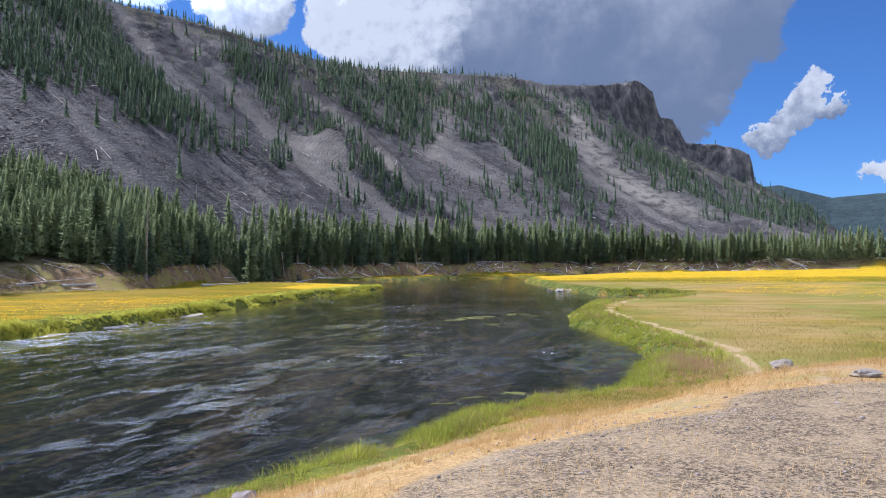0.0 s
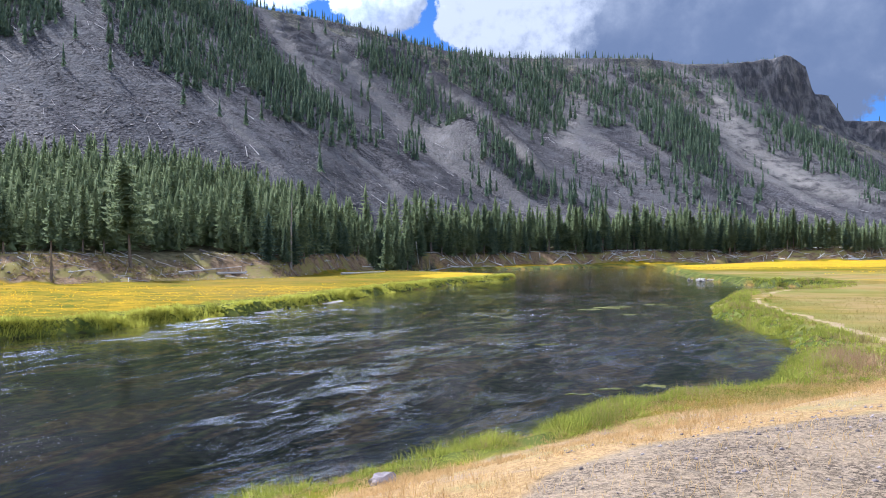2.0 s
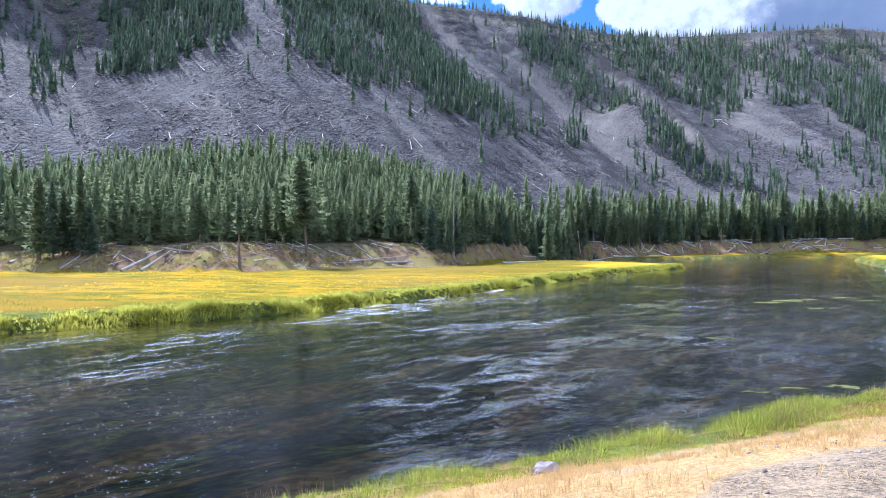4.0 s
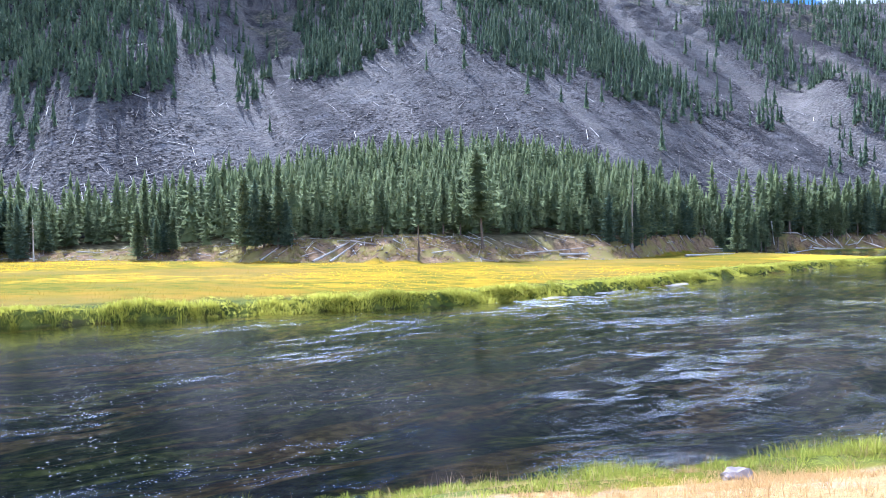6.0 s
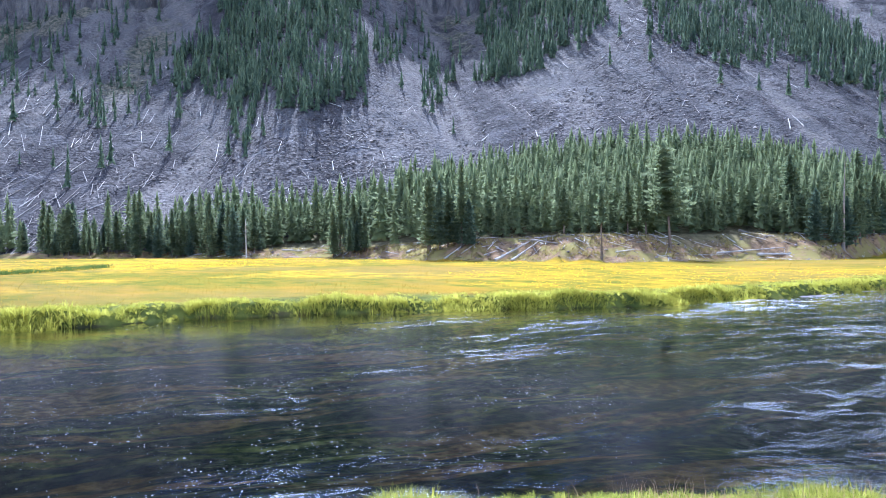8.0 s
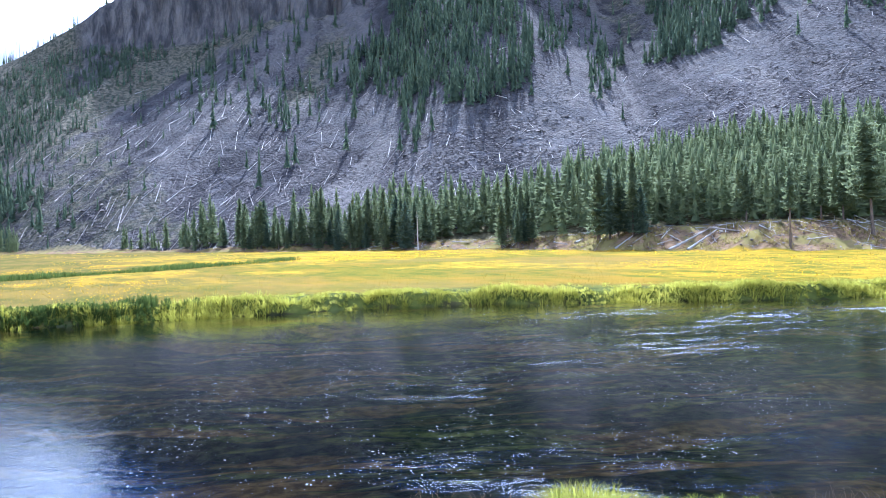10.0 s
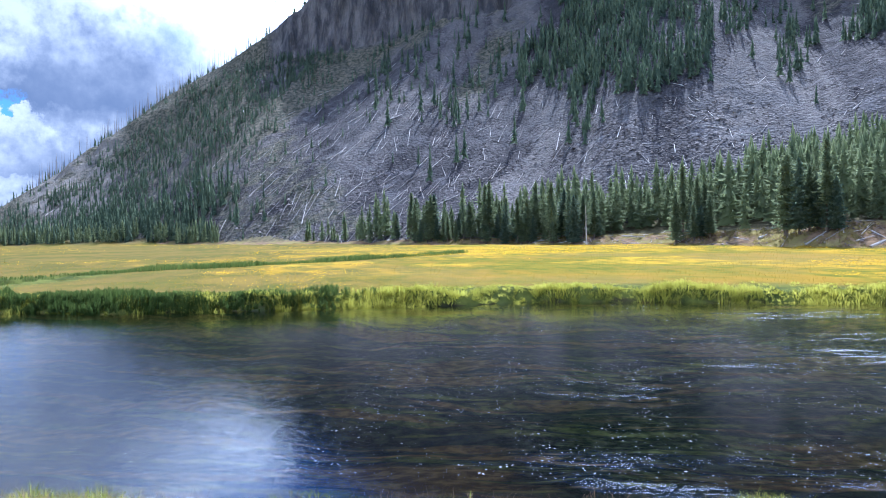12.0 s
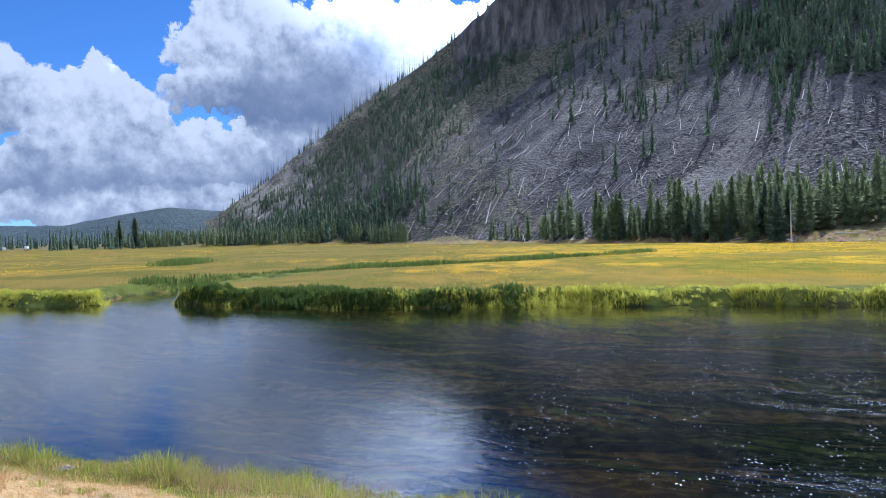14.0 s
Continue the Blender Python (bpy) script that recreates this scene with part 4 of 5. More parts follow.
for i in front:
    v = rng.choice(6, p=[0.26, 0.2, 0.16, 0.16, 0.14, 0.08])
    m = Matrix.Translation((FX[i], FY[i], FZ[i])) @ Matrix.Rotation(rng.uniform(0, 6.28), 4, "Z") @ Matrix.Diagonal((*([size[i] * rng.uniform(0.85, 1.12)] * 2), size[i], 1))
    if v not in used:
        used.add(v)
        PINES[v].matrix_world = m
    else:
        PINES[v].scale, keep_scale = (1, 1, 1), PINES[v].scale[:]
        copy_thing(PINES[v], m)
        PINES[v].scale = keep_scale


def scatter(name, variants, x, y, z, scale, turn, choice, mats, label, category, broad=1.0):
    """One mesh of many copies of small variants, for what nobody could count."""
    V, F, n0 = [], [], 0
    for k, (v, f) in enumerate(variants):
        pick = np.flatnonzero(choice == k)
        if not len(pick):
            continue
        c, s, sc = np.cos(turn[pick])[:, None], np.sin(turn[pick])[:, None], scale[pick][:, None]
        vx, vy, vz = v[:, 0] * sc * broad, v[:, 1] * sc * broad, v[:, 2] * sc
        P = np.stack([vx * c - vy * s + x[pick][:, None], vx * s + vy * c + y[pick][:, None], vz + z[pick][:, None]], -1)
        V.append(P.reshape(-1, 3))
        F.append((f[None] + (np.arange(len(pick)) * len(v))[:, None, None] + n0).reshape(-1, 3))
        n0 += len(pick) * len(v)
    ob = mesh_object(name, np.vstack(V), np.vstack(F), mats)
    return tagged(ob, label, category, kind="stuff")


rng = np.random.RandomState(8)
MID = [joined(fir_tiers(rng, h, b, r * 1.25, 8, 3, 0.50), needle_blades(rng, h, b, 1.6 * r, 16, 5, 1, gaps=0.12, taper=0.46)) for h, b, r in ((14, 1.2, 1.5), (15.5, 2.4, 1.4), (12.5, 0.8, 1.5), (16, 3, 1.35), (10, 0.4, 1.3))]
rest = np.flatnonzero(~is_front)
n = len(rest)
scatter("pine_forest", MID, FX[rest], FY[rest], FZ[rest], size[rest], rng.uniform(0, 6.28, n), rng.randint(0, 5, n), M_NEEDLE, "dense green pine forest on the terrace below the talus", "forest", 0.97)

# Trees on the mountain face. Stands: density, then outline by azimuth and tangent of elevation.
STANDS_EAST = [
    (0.60, [(24.3, 0.335), (16.1, 0.322), (10.5, 0.29), (4.2, 0.267), (0.2, 0.263), (0.2, 0.223), (4.2, 0.243), (8.3, 0.253), (11.8, 0.27), (16.9, 0.294), (23.0, 0.32)]),
    (0.95, [(16.9, 0.294), (12.7, 0.273), (10.1, 0.236), (7.9, 0.19), (8.9, 0.178), (12.7, 0.199), (15.7, 0.246)]),
    (0.90, [(11.0, 0.27), (4.2, 0.255), (0.5, 0.215), (0.5, 0.166), (3.8, 0.179), (6.0, 0.205), (8.4, 0.232)]),
    (1.00, [(8.3, 0.186), (6.5, 0.163), (4.5, 0.12), (1.8, 0.071), (2.4, 0.065), (5.6, 0.112), (7.7, 0.158)]),
    (0.50, [(3.8, 0.12), (-2.1, 0.084), (-2.1, 0.057), (2.9, 0.063)]),
    (0.22, [(10.0, 0.158), (7.4, 0.143), (6.5, 0.08), (8.7, 0.088)]),
    (0.75, [(2.0, 0.259), (-7.5, 0.241), (-11.3, 0.215), (-12.3, 0.171), (-9.7, 0.181), (-5.3, 0.159), (-3.5, 0.175), (-1.2, 0.191)]),
    (1.00, [(-5.0, 0.187), (-9.7, 0.171), (-11.0, 0.118), (-12.5, 0.092), (-7.9, 0.117), (-4.8, 0.163)]),
    (0.35, [(-3.0, 0.128), (-9.7, 0.118), (-14.4, 0.066), (-12.3, 0.059), (-5.2, 0.068), (-2.5, 0.096)])]
STANDS_MIDDLE = [
    (0.70, [(-13.0, 0.19), (-17.0, 0.156), (-19.4, 0.105), (-17.8, 0.091), (-14.9, 0.116), (-12.8, 0.163)]),
    (0.40, [(-18.2, 0.11), (-25.9, 0.08), (-28.1, 0.05), (-20.2, 0.053)]),
    (0.35, [(21.8, 0.208), (12.7, 0.16), (12.2, 0.133), (15.6, 0.143), (21.0, 0.172)]),
    (0.70, [(48.3, 0.342), (38.2, 0.373), (39.4, 0.282), (41.3, 0.251), (44.9, 0.234), (48.3, 0.221)]),
    (1.00, [(37.8, 0.374), (29.2, 0.375), (26.5, 0.339), (25.2, 0.301), (22.6, 0.248), (18.5, 0.194), (20.4, 0.174), (23.9, 0.201), (27.4, 0.214), (32.6, 0.241), (35.8, 0.289)]),
    (1.00, [(68.8, 0.266), (67.8, 0.354), (57.7, 0.374), (57.4, 0.253), (58.7, 0.191), (62.0, 0.173), (65.2, 0.177), (69.1, 0.173), (72.7, 0.213), (71.6, 0.239)]),
    (0.30, [(69.1, 0.173), (65.2, 0.17), (66.8, 0.107), (67.4, 0.106)]),
    (0.60, [(56.6, 0.299), (54.3, 0.301), (54.4, 0.247), (56.1, 0.242)]),
    (0.85, [(48.6, 0.281), (45.4, 0.383), (39.1, 0.381), (40.9, 0.288), (43.6, 0.242), (46.4, 0.227)]),
    (0.35, [(53.3, 0.225), (51.3, 0.226), (51.5, 0.19), (52.8, 0.19)])]
STANDS_WEST = [
    (0.85, [(104.5, 0.091), (98.0, 0.176), (91.5, 0.248), (86.5, 0.314), (86.5, 0.217), (91.6, 0.162), (90.5, 0.14), (93.7, 0.088), (95.7, 0.045), (97.6, -0.004), (104.7, -0.008)]),
    (1.00, [(106.4, 0.06), (99.3, 0.05), (97.6, -0.003), (106.5, -0.007)]),
    (0.45, [(95.6, 0.052), (91.8, 0.063), (91.5, 0.0), (95.7, -0.005)]),
    (0.60, [(80.5, 0.177), (75.0, 0.177), (77.3, 0.139), (79.1, 0.141)]),
    (0.07, [(86.3, 0.195), (78.9, 0.258), (71.8, 0.243), (70.9, 0.203), (77.2, 0.174), (84.3, 0.15)]),
    (1.00, [(110.6, 0.022), (102.7, 0.02), (96.5, 0.01), (95.6, -0.02), (110.6, -0.02)]),
    (0.80, [(102.6, 0.071), (95.4, 0.147), (91.8, 0.129), (95.6, 0.013), (102.7, 0.024)]),
    (0.045, [(109.0, 0.02), (98.0, 0.18), (86.0, 0.33), (70.0, 0.29), (70.0, 0.1), (92.0, 0.01)])]


def slope_spots(seed, tries, floor):
    rng = np.random.RandomState(seed)
    az, s = rng.uniform(-29, 110, tries), rng.uniform(0.03, 0.985, tries)
    x, y, z = mountain_surface(az, s)
    te = (z - 4.4) / np.hypot(x, y)
    ragged_az, ragged_te = az + 0.9 * fbm(x, y, 18, 335, 3), te + 0.012 * fbm(x, y, 18, 337, 3)
    w = np.zeros(tries)
    for density, outline in STANDS_EAST + STANDS_MIDDLE + STANDS_WEST:
        w = np.maximum(w, density * inside(ragged_az, ragged_te, np.array(outline)))
    u, v = fall_line(x, y)
    w = w * (0.35 + 0.65 * smooth(fbm(u, v * 0.4, 22, 331, 3), -0.6, 0.1)) + floor * smooth(s, 0.1, 0.4)
    spur, east = pale_lines(az, te)
    w = w * (1 - 0.93 * np.clip(spur + east, 0, 1)) * (1 - smooth(s, 0.86, 0.88) * (1 - smooth(s, 0.93, 0.96)))
    keep = rng.rand(tries) < w * np.hypot(x, y) / 720
    return az[keep], s[keep], x[keep], y[keep], z[keep]


SMALL = [fir_tiers(rng, h, b, r, 7, 3, 0.85) for h, b, r in ((11, 0.6, 1.75), (9, 0.3, 1.6), (12.5, 1.0, 1.7), (7, 0.3, 1.4), (10, 0.5, 1.5))]
saz, ss, sx, sy, sz = slope_spots(21, 62000, 0.016)
n = len(sx)
scatter("slope_trees", SMALL, sx, sy, sz - 0.3, rng.uniform(0.5, 1.1, n) * np.where((saz > 94) & (ss < 0.25), 1.1, np.where(saz > 84, 0.56, 1.0)), rng.uniform(0, 6.28, n), rng.randint(0, 5, n), M_NEEDLE_BLUE, "scattered dark firs climbing the talus slope", "trees")
# Crest line.
NC = 2400
caz = np.concatenate([rng.uniform(-15, 40, 1700), rng.uniform(40, 110, 700)])
cs = rng.uniform(0.925, 1.0, NC)
cx, cy, cz = mountain_surface(caz, cs)
scatter("crest_trees", SMALL, cx, cy, cz - 0.4, rng.uniform(0.35, 0.95, NC) * np.where(caz > 84, 0.75, np.where(caz < -6, 0.6, 1.0)), rng.uniform(0, 6.28, NC), rng.randint(0, 5, NC), M_NEEDLE_BLUE, "ragged line of firs along the crest", "trees")
# Burnt poles on the western crest.
pole = trunk_tube(15.0, 0.21, 5, 3)
paz = rng.uniform(84, 108, 260)
px_, py_, pz_ = mountain_surface(paz, rng.uniform(0.93, 1.0, 260))
scatter("burnt_snags", [pole], px_, py_, pz_ - 0.3, rng.uniform(0.5, 1.2, 260), rng.uniform(0, 6.28, 260), np.zeros(260, int), M_GREYWOOD, "bare grey fire-killed trunks on the ridge", "snags")

# ---- talus blocks and fallen trunks ----
OCT = np.array([(1, 0, 0), (0, 1, 0), (-1, 0, 0), (0, -1, 0), (0, 0, 0.8), (0, 0, -0.7)], float)
OCT_F = np.array([(0, 1, 4), (1, 2, 4), (2, 3, 4), (3, 0, 4), (1, 0, 5), (2, 1, 5), (3, 2, 5), (0, 3, 5)])
SLABS = [(np.vstack([OCT[:4] * rng.uniform(0.6, 1.3, (4, 1)) + (0, 0, -0.25), [(rng.uniform(-0.4, 0.4), rng.uniform(-0.4, 0.4), rng.uniform(0.2, 0.42))], [(rng.uniform(-0.5, 0.5), rng.uniform(-0.5, 0.5), rng.uniform(0.15, 0.38))]]), np.array([(0, 1, 4), (1, 2, 5), (1, 5, 4), (2, 3, 5), (3, 0, 4), (3, 4, 5)])) for _ in range(7)]
BLOCKS = [(OCT * rng.uniform(0.55, 1.25, (6, 1)) * (1, rng.uniform(0.6, 1.1), rng.uniform(0.5, 0.9)) + rng.uniform(-0.18, 0.18, (6, 3)), OCT_F) for _ in range(7)]
nb = 90000
baz, bs = rng.uniform(-29, 106, nb), rng.uniform(0.0, 1.0, nb) ** 1.7 * 0.70 + 0.02
bx, by, bz = mountain_surface(baz, bs)
bu, bv = fall_line(bx, by)
keep = (fbm(bu, bv * 0.2, 16, 341, 3) > -0.5 + 0.9 * smooth(bs, 0.3, 0.75) + 0.5 * smooth(baz, 84, 98))
bx, by, bz, bs = bx[keep], by[keep], bz[keep], bs[keep]
n = len(bx)
scatter("talus_blocks", SLABS, bx, by, bz + 0.02, np.clip(rng.lognormal(-1.1, 0.45, n), 0.18, 1.1) * np.where(bs < 0.25, 1.2, 0.85), rng.uniform(0, 6.28, n), rng.randint(0, 7, n), M_BOULDER, "loose grey boulders covering the talus slope", "boulders")


def log_mesh(length, radius, rng, sides=6, stubs=0):
    """A fallen trunk along x, tapered, with broken branch stubs."""
    v, f = trunk_tube(length, radius, sides, 5, rng=rng, top=0.45)
    v = np.stack([v[:, 2] - length / 2, v[:, 1], v[:, 0]], -1)
    f = f[:, ::-1]
    for _ in range(stubs):
        sv, sf = trunk_tube(rng.uniform(0.5, 1.3), radius * 0.22, 4, 3, rng=rng)
        a = rng.uniform(0.3, 2.8)
        sv = np.stack([sv[:, 0] + rng.uniform(-0.4, 0.45) * length, sv[:, 1] * math.sin(a) + sv[:, 2] * math.cos(a), sv[:, 2] * math.sin(a)], -1)
        v, f = joined((v, f), (sv, sf))
    return v, f


def many_logs(name, count, spots, lengths, radius, mats, label, drift=0.0, spread=20.0):
    """Fallen trunks lying mostly down the slope."""
    V, F, n0 = [], [], 0
    az, s = spots(count)
    for a, q in zip(az, s):
        L = rng.uniform(*lengths)
        v, f = log_mesh(L, radius * rng.uniform(0.6, 1.3), rng, 4)
        p0 = np.array(mountain_surface(a, q))
        turn = radians(57.0 + drift + rng.normal(0, spread))
        step = p0[:2] + 4.0 * np.array((-math.sin(turn), math.cos(turn)))
        p1 = np.array((*step, float(mountain_height(*step))))
        ax = (p1 - p0) / np.linalg.norm(p1 - p0)
        sd = np.cross(ax, (0, 0, 1.0))
        sd /= np.linalg.norm(sd)
        up = np.cross(sd, ax)
        V.append(v[:, :1] * ax + v[:, 1:2] * sd + v[:, 2:] * up + p0 + up * radius * 1.2)
        F.append(f + n0)
        n0 += len(v)
    return tagged(mesh_object(name, np.vstack(V), np.vstack(F), mats), label, "logs", kind="stuff")


many_logs("fallen_trunks", 430, lambda k: (rng.normal(81, 8, k), rng.uniform(0.0, 1.0, k) ** 1.6 * 0.62 + 0.02), (4, 17), 0.15, M_GREYWOOD_PALE, "bleached fallen trunks strewn down the burnt slope", 4.0, 16.0)
many_logs("scattered_trunks", 260, lambda k: (rng.uniform(-24, 72, k), rng.uniform(0.03, 0.6, k)), (3, 9), 0.16, M_GREYWOOD_PALE, "grey fallen trunks lying on the talus", -4.0, 24.0)
many_logs("trunk_jam", 80, lambda k: (rng.normal(60.0, 2.6, k), np.abs(rng.normal(0.08, 0.08, k)) + 0.02), (2, 7), 0.13, M_DEADWOOD, "tangle of pale trunks at the talus foot", 0.0, 45.0)

# ---- terrace face: single trunks ----
LOGS = [((-126, 96), (-110, 86.5)), ((-98.3, 78.6), (-99.3, 85)), ((-84.7, 81.6), (-86.4, 89.4)), ((-88.5, 81.5), (-87.8, 89)), ((-87.9, 89.6), (-74.8, 90.2)), ((-82.3, 104), (-70.4, 98)), ((-68, 122), (-57, 119)),
        ((-111, 79.5), (-115, 91)), ((-146, 71), (-142, 74)), ((-168, 58), (-161, 62)), ((-138, 73), (-146, 81)), ((-60, 112), (-52, 124)), ((-64, 108), (-58, 118)), ((-47, 140), (-41, 152)), ((-24, 238), (-30, 246)), ((-8, 266), (-4, 275)), ((12, 276), (16, 284)), ((22, 277), (30, 283)), ((40, 286), (47, 290)), ((-44, 216), (-38, 224))]
for k, (a, b) in enumerate(LOGS):
    za, zb = (float(ground_height(*p)) for p in (a, b))
    p0, p1 = Vector((*a, za)), Vector((*b, zb))
    L = min((p1 - p0).length, 13.0)
    v, f = log_mesh(L, rng.uniform(0.12, 0.22), rng, 7, 5)
    ob = mesh_object("fallen_log", v, f, M_GREYWOOD if k in (4, 5, 6) else M_GREYWOOD_PALE)
    shade_smooth(ob)
    ob.matrix_world = Matrix.Translation((p0 + p1) / 2 + Vector((0, 0, 0.28))) @ (p1 - p0).to_track_quat("X", "Z").to_matrix().to_4x4()
    tagged(ob, "dark broken log with branch stubs on the bank" if k in (4, 5, 6) else "pale weathered log lying on the terrace bank", "log", "logs on the terrace bank")

lone = pine(R, 11.5, 1.0, 5.2, "slim lone pine with bare trunk on the bank", M_NEEDLE, 14, 5, 2, gaps=0.3)
lone.location = (-72.2, 88.7, float(ground_height(-72.2, 88.7)))
big = pine(R, 17.0, 3.1, 5.5, "large dark spreading old pine at the terrace edge", M_NEEDLE, 22, 8, 4, lean=-0.05, gaps=0.35, taper=0.38)
big.location = (-68.6, 101.5, float(ground_height(-68.6, 101.5)))
big.rotation_euler = (0, 0, 0.6)
for x, y, v, sc in ((-97.5, 83.4, 5, 0.9), (-59.5, 150, 1, 1.0), (-45, 168, 2, 0.9), (-62, 128, 0, 1.0), (-56, 124.5, 4, 0.7)):
    keep_scale, PINES[v].scale = PINES[v].scale[:], (1, 1, 1)
    copy_thing(PINES[v], Matrix.Translation((x, y, float(ground_height(x, y)))) @ Matrix.Diagonal((sc, sc, sc, 1)))
    PINES[v].scale = keep_scale


def dead_tree(x, y, h, label, mat, lean):
    v, f = trunk_tube(h, 0.018 * h, 7, 7, lean, R)
    for _ in range(24):
        sv, sf = trunk_tube(R.uniform(0.4, 1.7), 0.045, 4, 2, rng=R)
        a, z = R.uniform(0, 6.28), R.uniform(0.35, 0.95) * h
        sv = np.stack([sv[:, 2] * math.cos(a) + lean * z, sv[:, 2] * math.sin(a) + sv[:, 1], sv[:, 2] * 0.25 + z], -1)
        v, f = joined((v, f), (sv, sf))
    ob = mesh_object("dead_tree", v, f, mat)
    ob.location = (x, y, float(ground_height(x, y)))
    return tagged(ob, label, "dead tree", "dead trees")


dead_tree(-146, 62.4, 8.5, "bare white dead trunk standing at the meadow edge", M_DEADWOOD, -0.03)
dead_tree(-166, 63, 9.0, "leaning pale dead trunk among the firs", M_DEADWOOD, 0.18)
dead_tree(-53.6, 129.3, 15.5, "tall grey dead pine above the eroded bank", M_GREYWOOD, 0.02)
dead_tree(-64.9, 189.0, 18.5, "thin grey snag rising from the forest", M_GREYWOOD, -0.01)
# Two tall firs far out on the flat.
for x, y, sc in ((-425, -216, 1.3), (-412, -200, 1.35), (-440, -262, 0.55), (-400, -232, 0.6)):
    keep_scale, PINES[4].scale = PINES[4].scale[:], (1, 1, 1)
    copy_thing(PINES[4], Matrix.Translation((x, y, float(ground_height(x, y)))) @ Matrix.Diagonal((1.2 * sc, 1.2 * sc, sc, 1)))
    PINES[4].scale = keep_scale
fa, fr = rng.uniform(108, 128, 900), rng.uniform(430, 640, 900)
keep = fr > 430 + 60 * np.abs(fbm(fa * 6, fr * 0, 20, 351, 2)) + np.where(fa > 121.5, 140, 0)
fa, fr = np.radians(fa[keep]), fr[keep]
n = len(fa)
scatter("far_woods", SMALL, -np.sin(fa) * fr, np.cos(fa) * fr, np.full(n, 0.6), rng.uniform(0.6, 1.1, n), rng.uniform(0, 6.28, n), rng.randint(0, 5, n), M_NEEDLE_BLUE, "dark woods along the far edge of the meadow", "forest")


def litter(name, count, az0, az1, lengths, radius, label, spread=None):
    """Thin dead branches and poles lying on the terrace face."""
    V, F, n0 = [], [], 0
    for _ in range(count):
        a = rng.uniform(az0, az1)
        r = float(by_az(a, FOOT)) + rng.uniform(1, 16)
        x, y = -math.sin(radians(a)) * r, math.cos(radians(a)) * r
        turn, L = rng.uniform(0, 3.14) if spread is None else radians(a + 90) + rng.normal(0, spread), rng.uniform(*lengths)
        q = Vector((x, y, float(ground_height(x, y))))
        e = Vector((x + math.cos(turn), y + math.sin(turn), 0))
        e.z = float(ground_height(e.x, e.y))
        v, f = log_mesh(L, radius * rng.uniform(0.5, 1.4), rng, 4, 2)
        m = np.array((Matrix.Translation(q + Vector((0, 0, radius))) @ (e - q).to_track_quat("X", "Z").to_matrix().to_4x4()))
        V.append(v @ m[:3, :3].T + m[:3, 3])
        F.append(f + n0)
        n0 += len(v)
    return tagged(mesh_object(name, np.vstack(V), np.vstack(F), M_DEADWOOD), label, "deadwood", kind="stuff")


litter("dead_branches", 330, -26, 76, (1.2, 5.0), 0.07, "pale dead branches littering the terrace bank")
litter("leaning_poles", 240, -27, 14, (3.0, 8.0), 0.16, "grey poles and drift logs on the shaded bank", 0.9)

# Dry tufts and stones over the terrace face.
az = rng.uniform(13, 78, 15000)
r = by_az(az, FOOT) + rng.uniform(-1, 15, 15000)
x, y = -np.sin(np.radians(az)) * r, np.cos(np.radians(az)) * r
k = fbm(x, y, 5, 361, 3) > -0.1
TUFT = []
for _ in range(5):
    a = rng.uniform(0, 6.28, 7)
    b = np.stack([np.cos(a), np.sin(a)], -1)
    v = np.concatenate([np.column_stack([b * 0.02, np.zeros(7)]), np.column_stack([b * 0.02 + b[:, ::-1] * (0.07, -0.07), np.zeros(7)]), np.column_stack([b * rng.uniform(0.1, 0.4, (7, 1)), rng.uniform(0.15, 0.45, 7)])])
    TUFT.append((v, np.array([(j, 7 + j, 14 + j) for j in range(7)])))
x, y = x[k], y[k]
n = len(x)
scatter("terrace_tufts", TUFT, x, y, ground_height(x, y) - 0.03, rng.uniform(0.5, 1.3, n), rng.uniform(0, 6.28, n), rng.randint(0, 5, n), M_RIPE, "dry tawny tufts on the terrace bank", "grass")
n = 2600
az = rng.uniform(12, 70, n)
r = by_az(az, FOOT) + rng.uniform(0, 14, n)
x, y = -np.sin(np.radians(az)) * r, np.cos(np.radians(az)) * r
scatter("bank_stones", BLOCKS, x, y, ground_height(x, y), np.clip(rng.lognormal(-2.0, 0.5, n), 0.05, 0.5), rng.uniform(0, 6.28, n), rng.randint(0, 7, n), M_STONE, "small stones strewn on the eroded bank", "stones")


# ---- grasses ----
def blades(name, x, y, z, height, width, mats, label, category, seed, bend=0.35):
    """Many curved grass blades, three triangles each, in one mesh."""
    rng = np.random.RandomState(seed)
    n = len(x)
    a = rng.uniform(0, 2 * np.pi, n)
    lean = bend * height * rng.uniform(0.3, 1.3, n)
    c, s = np.cos(a), np.sin(a)
    b = rng.uniform(0, 2 * np.pi, n)
    wx, wy = np.cos(b) * width / 2, np.sin(b) * width / 2
    P = np.zeros((n, 5, 3))
    P[:, 0], P[:, 1] = np.stack([x - wx, y - wy, z - 0.02], -1), np.stack([x + wx, y + wy, z - 0.02], -1)
    mx, my, mz = x + 0.3 * lean * c, y + 0.3 * lean * s, z + 0.6 * height
    P[:, 2], P[:, 3] = np.stack([mx - 0.8 * wx, my - 0.8 * wy, mz], -1), np.stack([mx + 0.8 * wx, my + 0.8 * wy, mz], -1)
    P[:, 4] = np.stack([x + lean * c, y + lean * s, z + height], -1)
    F = np.array([(0, 1, 3), (0, 3, 2), (2, 3, 4)])[None] + (np.arange(n) * 5)[:, None, None]
    return tagged(mesh_object(name, P.reshape(-1, 3), F.reshape(-1, 3), mats), label, category, kind="stuff")


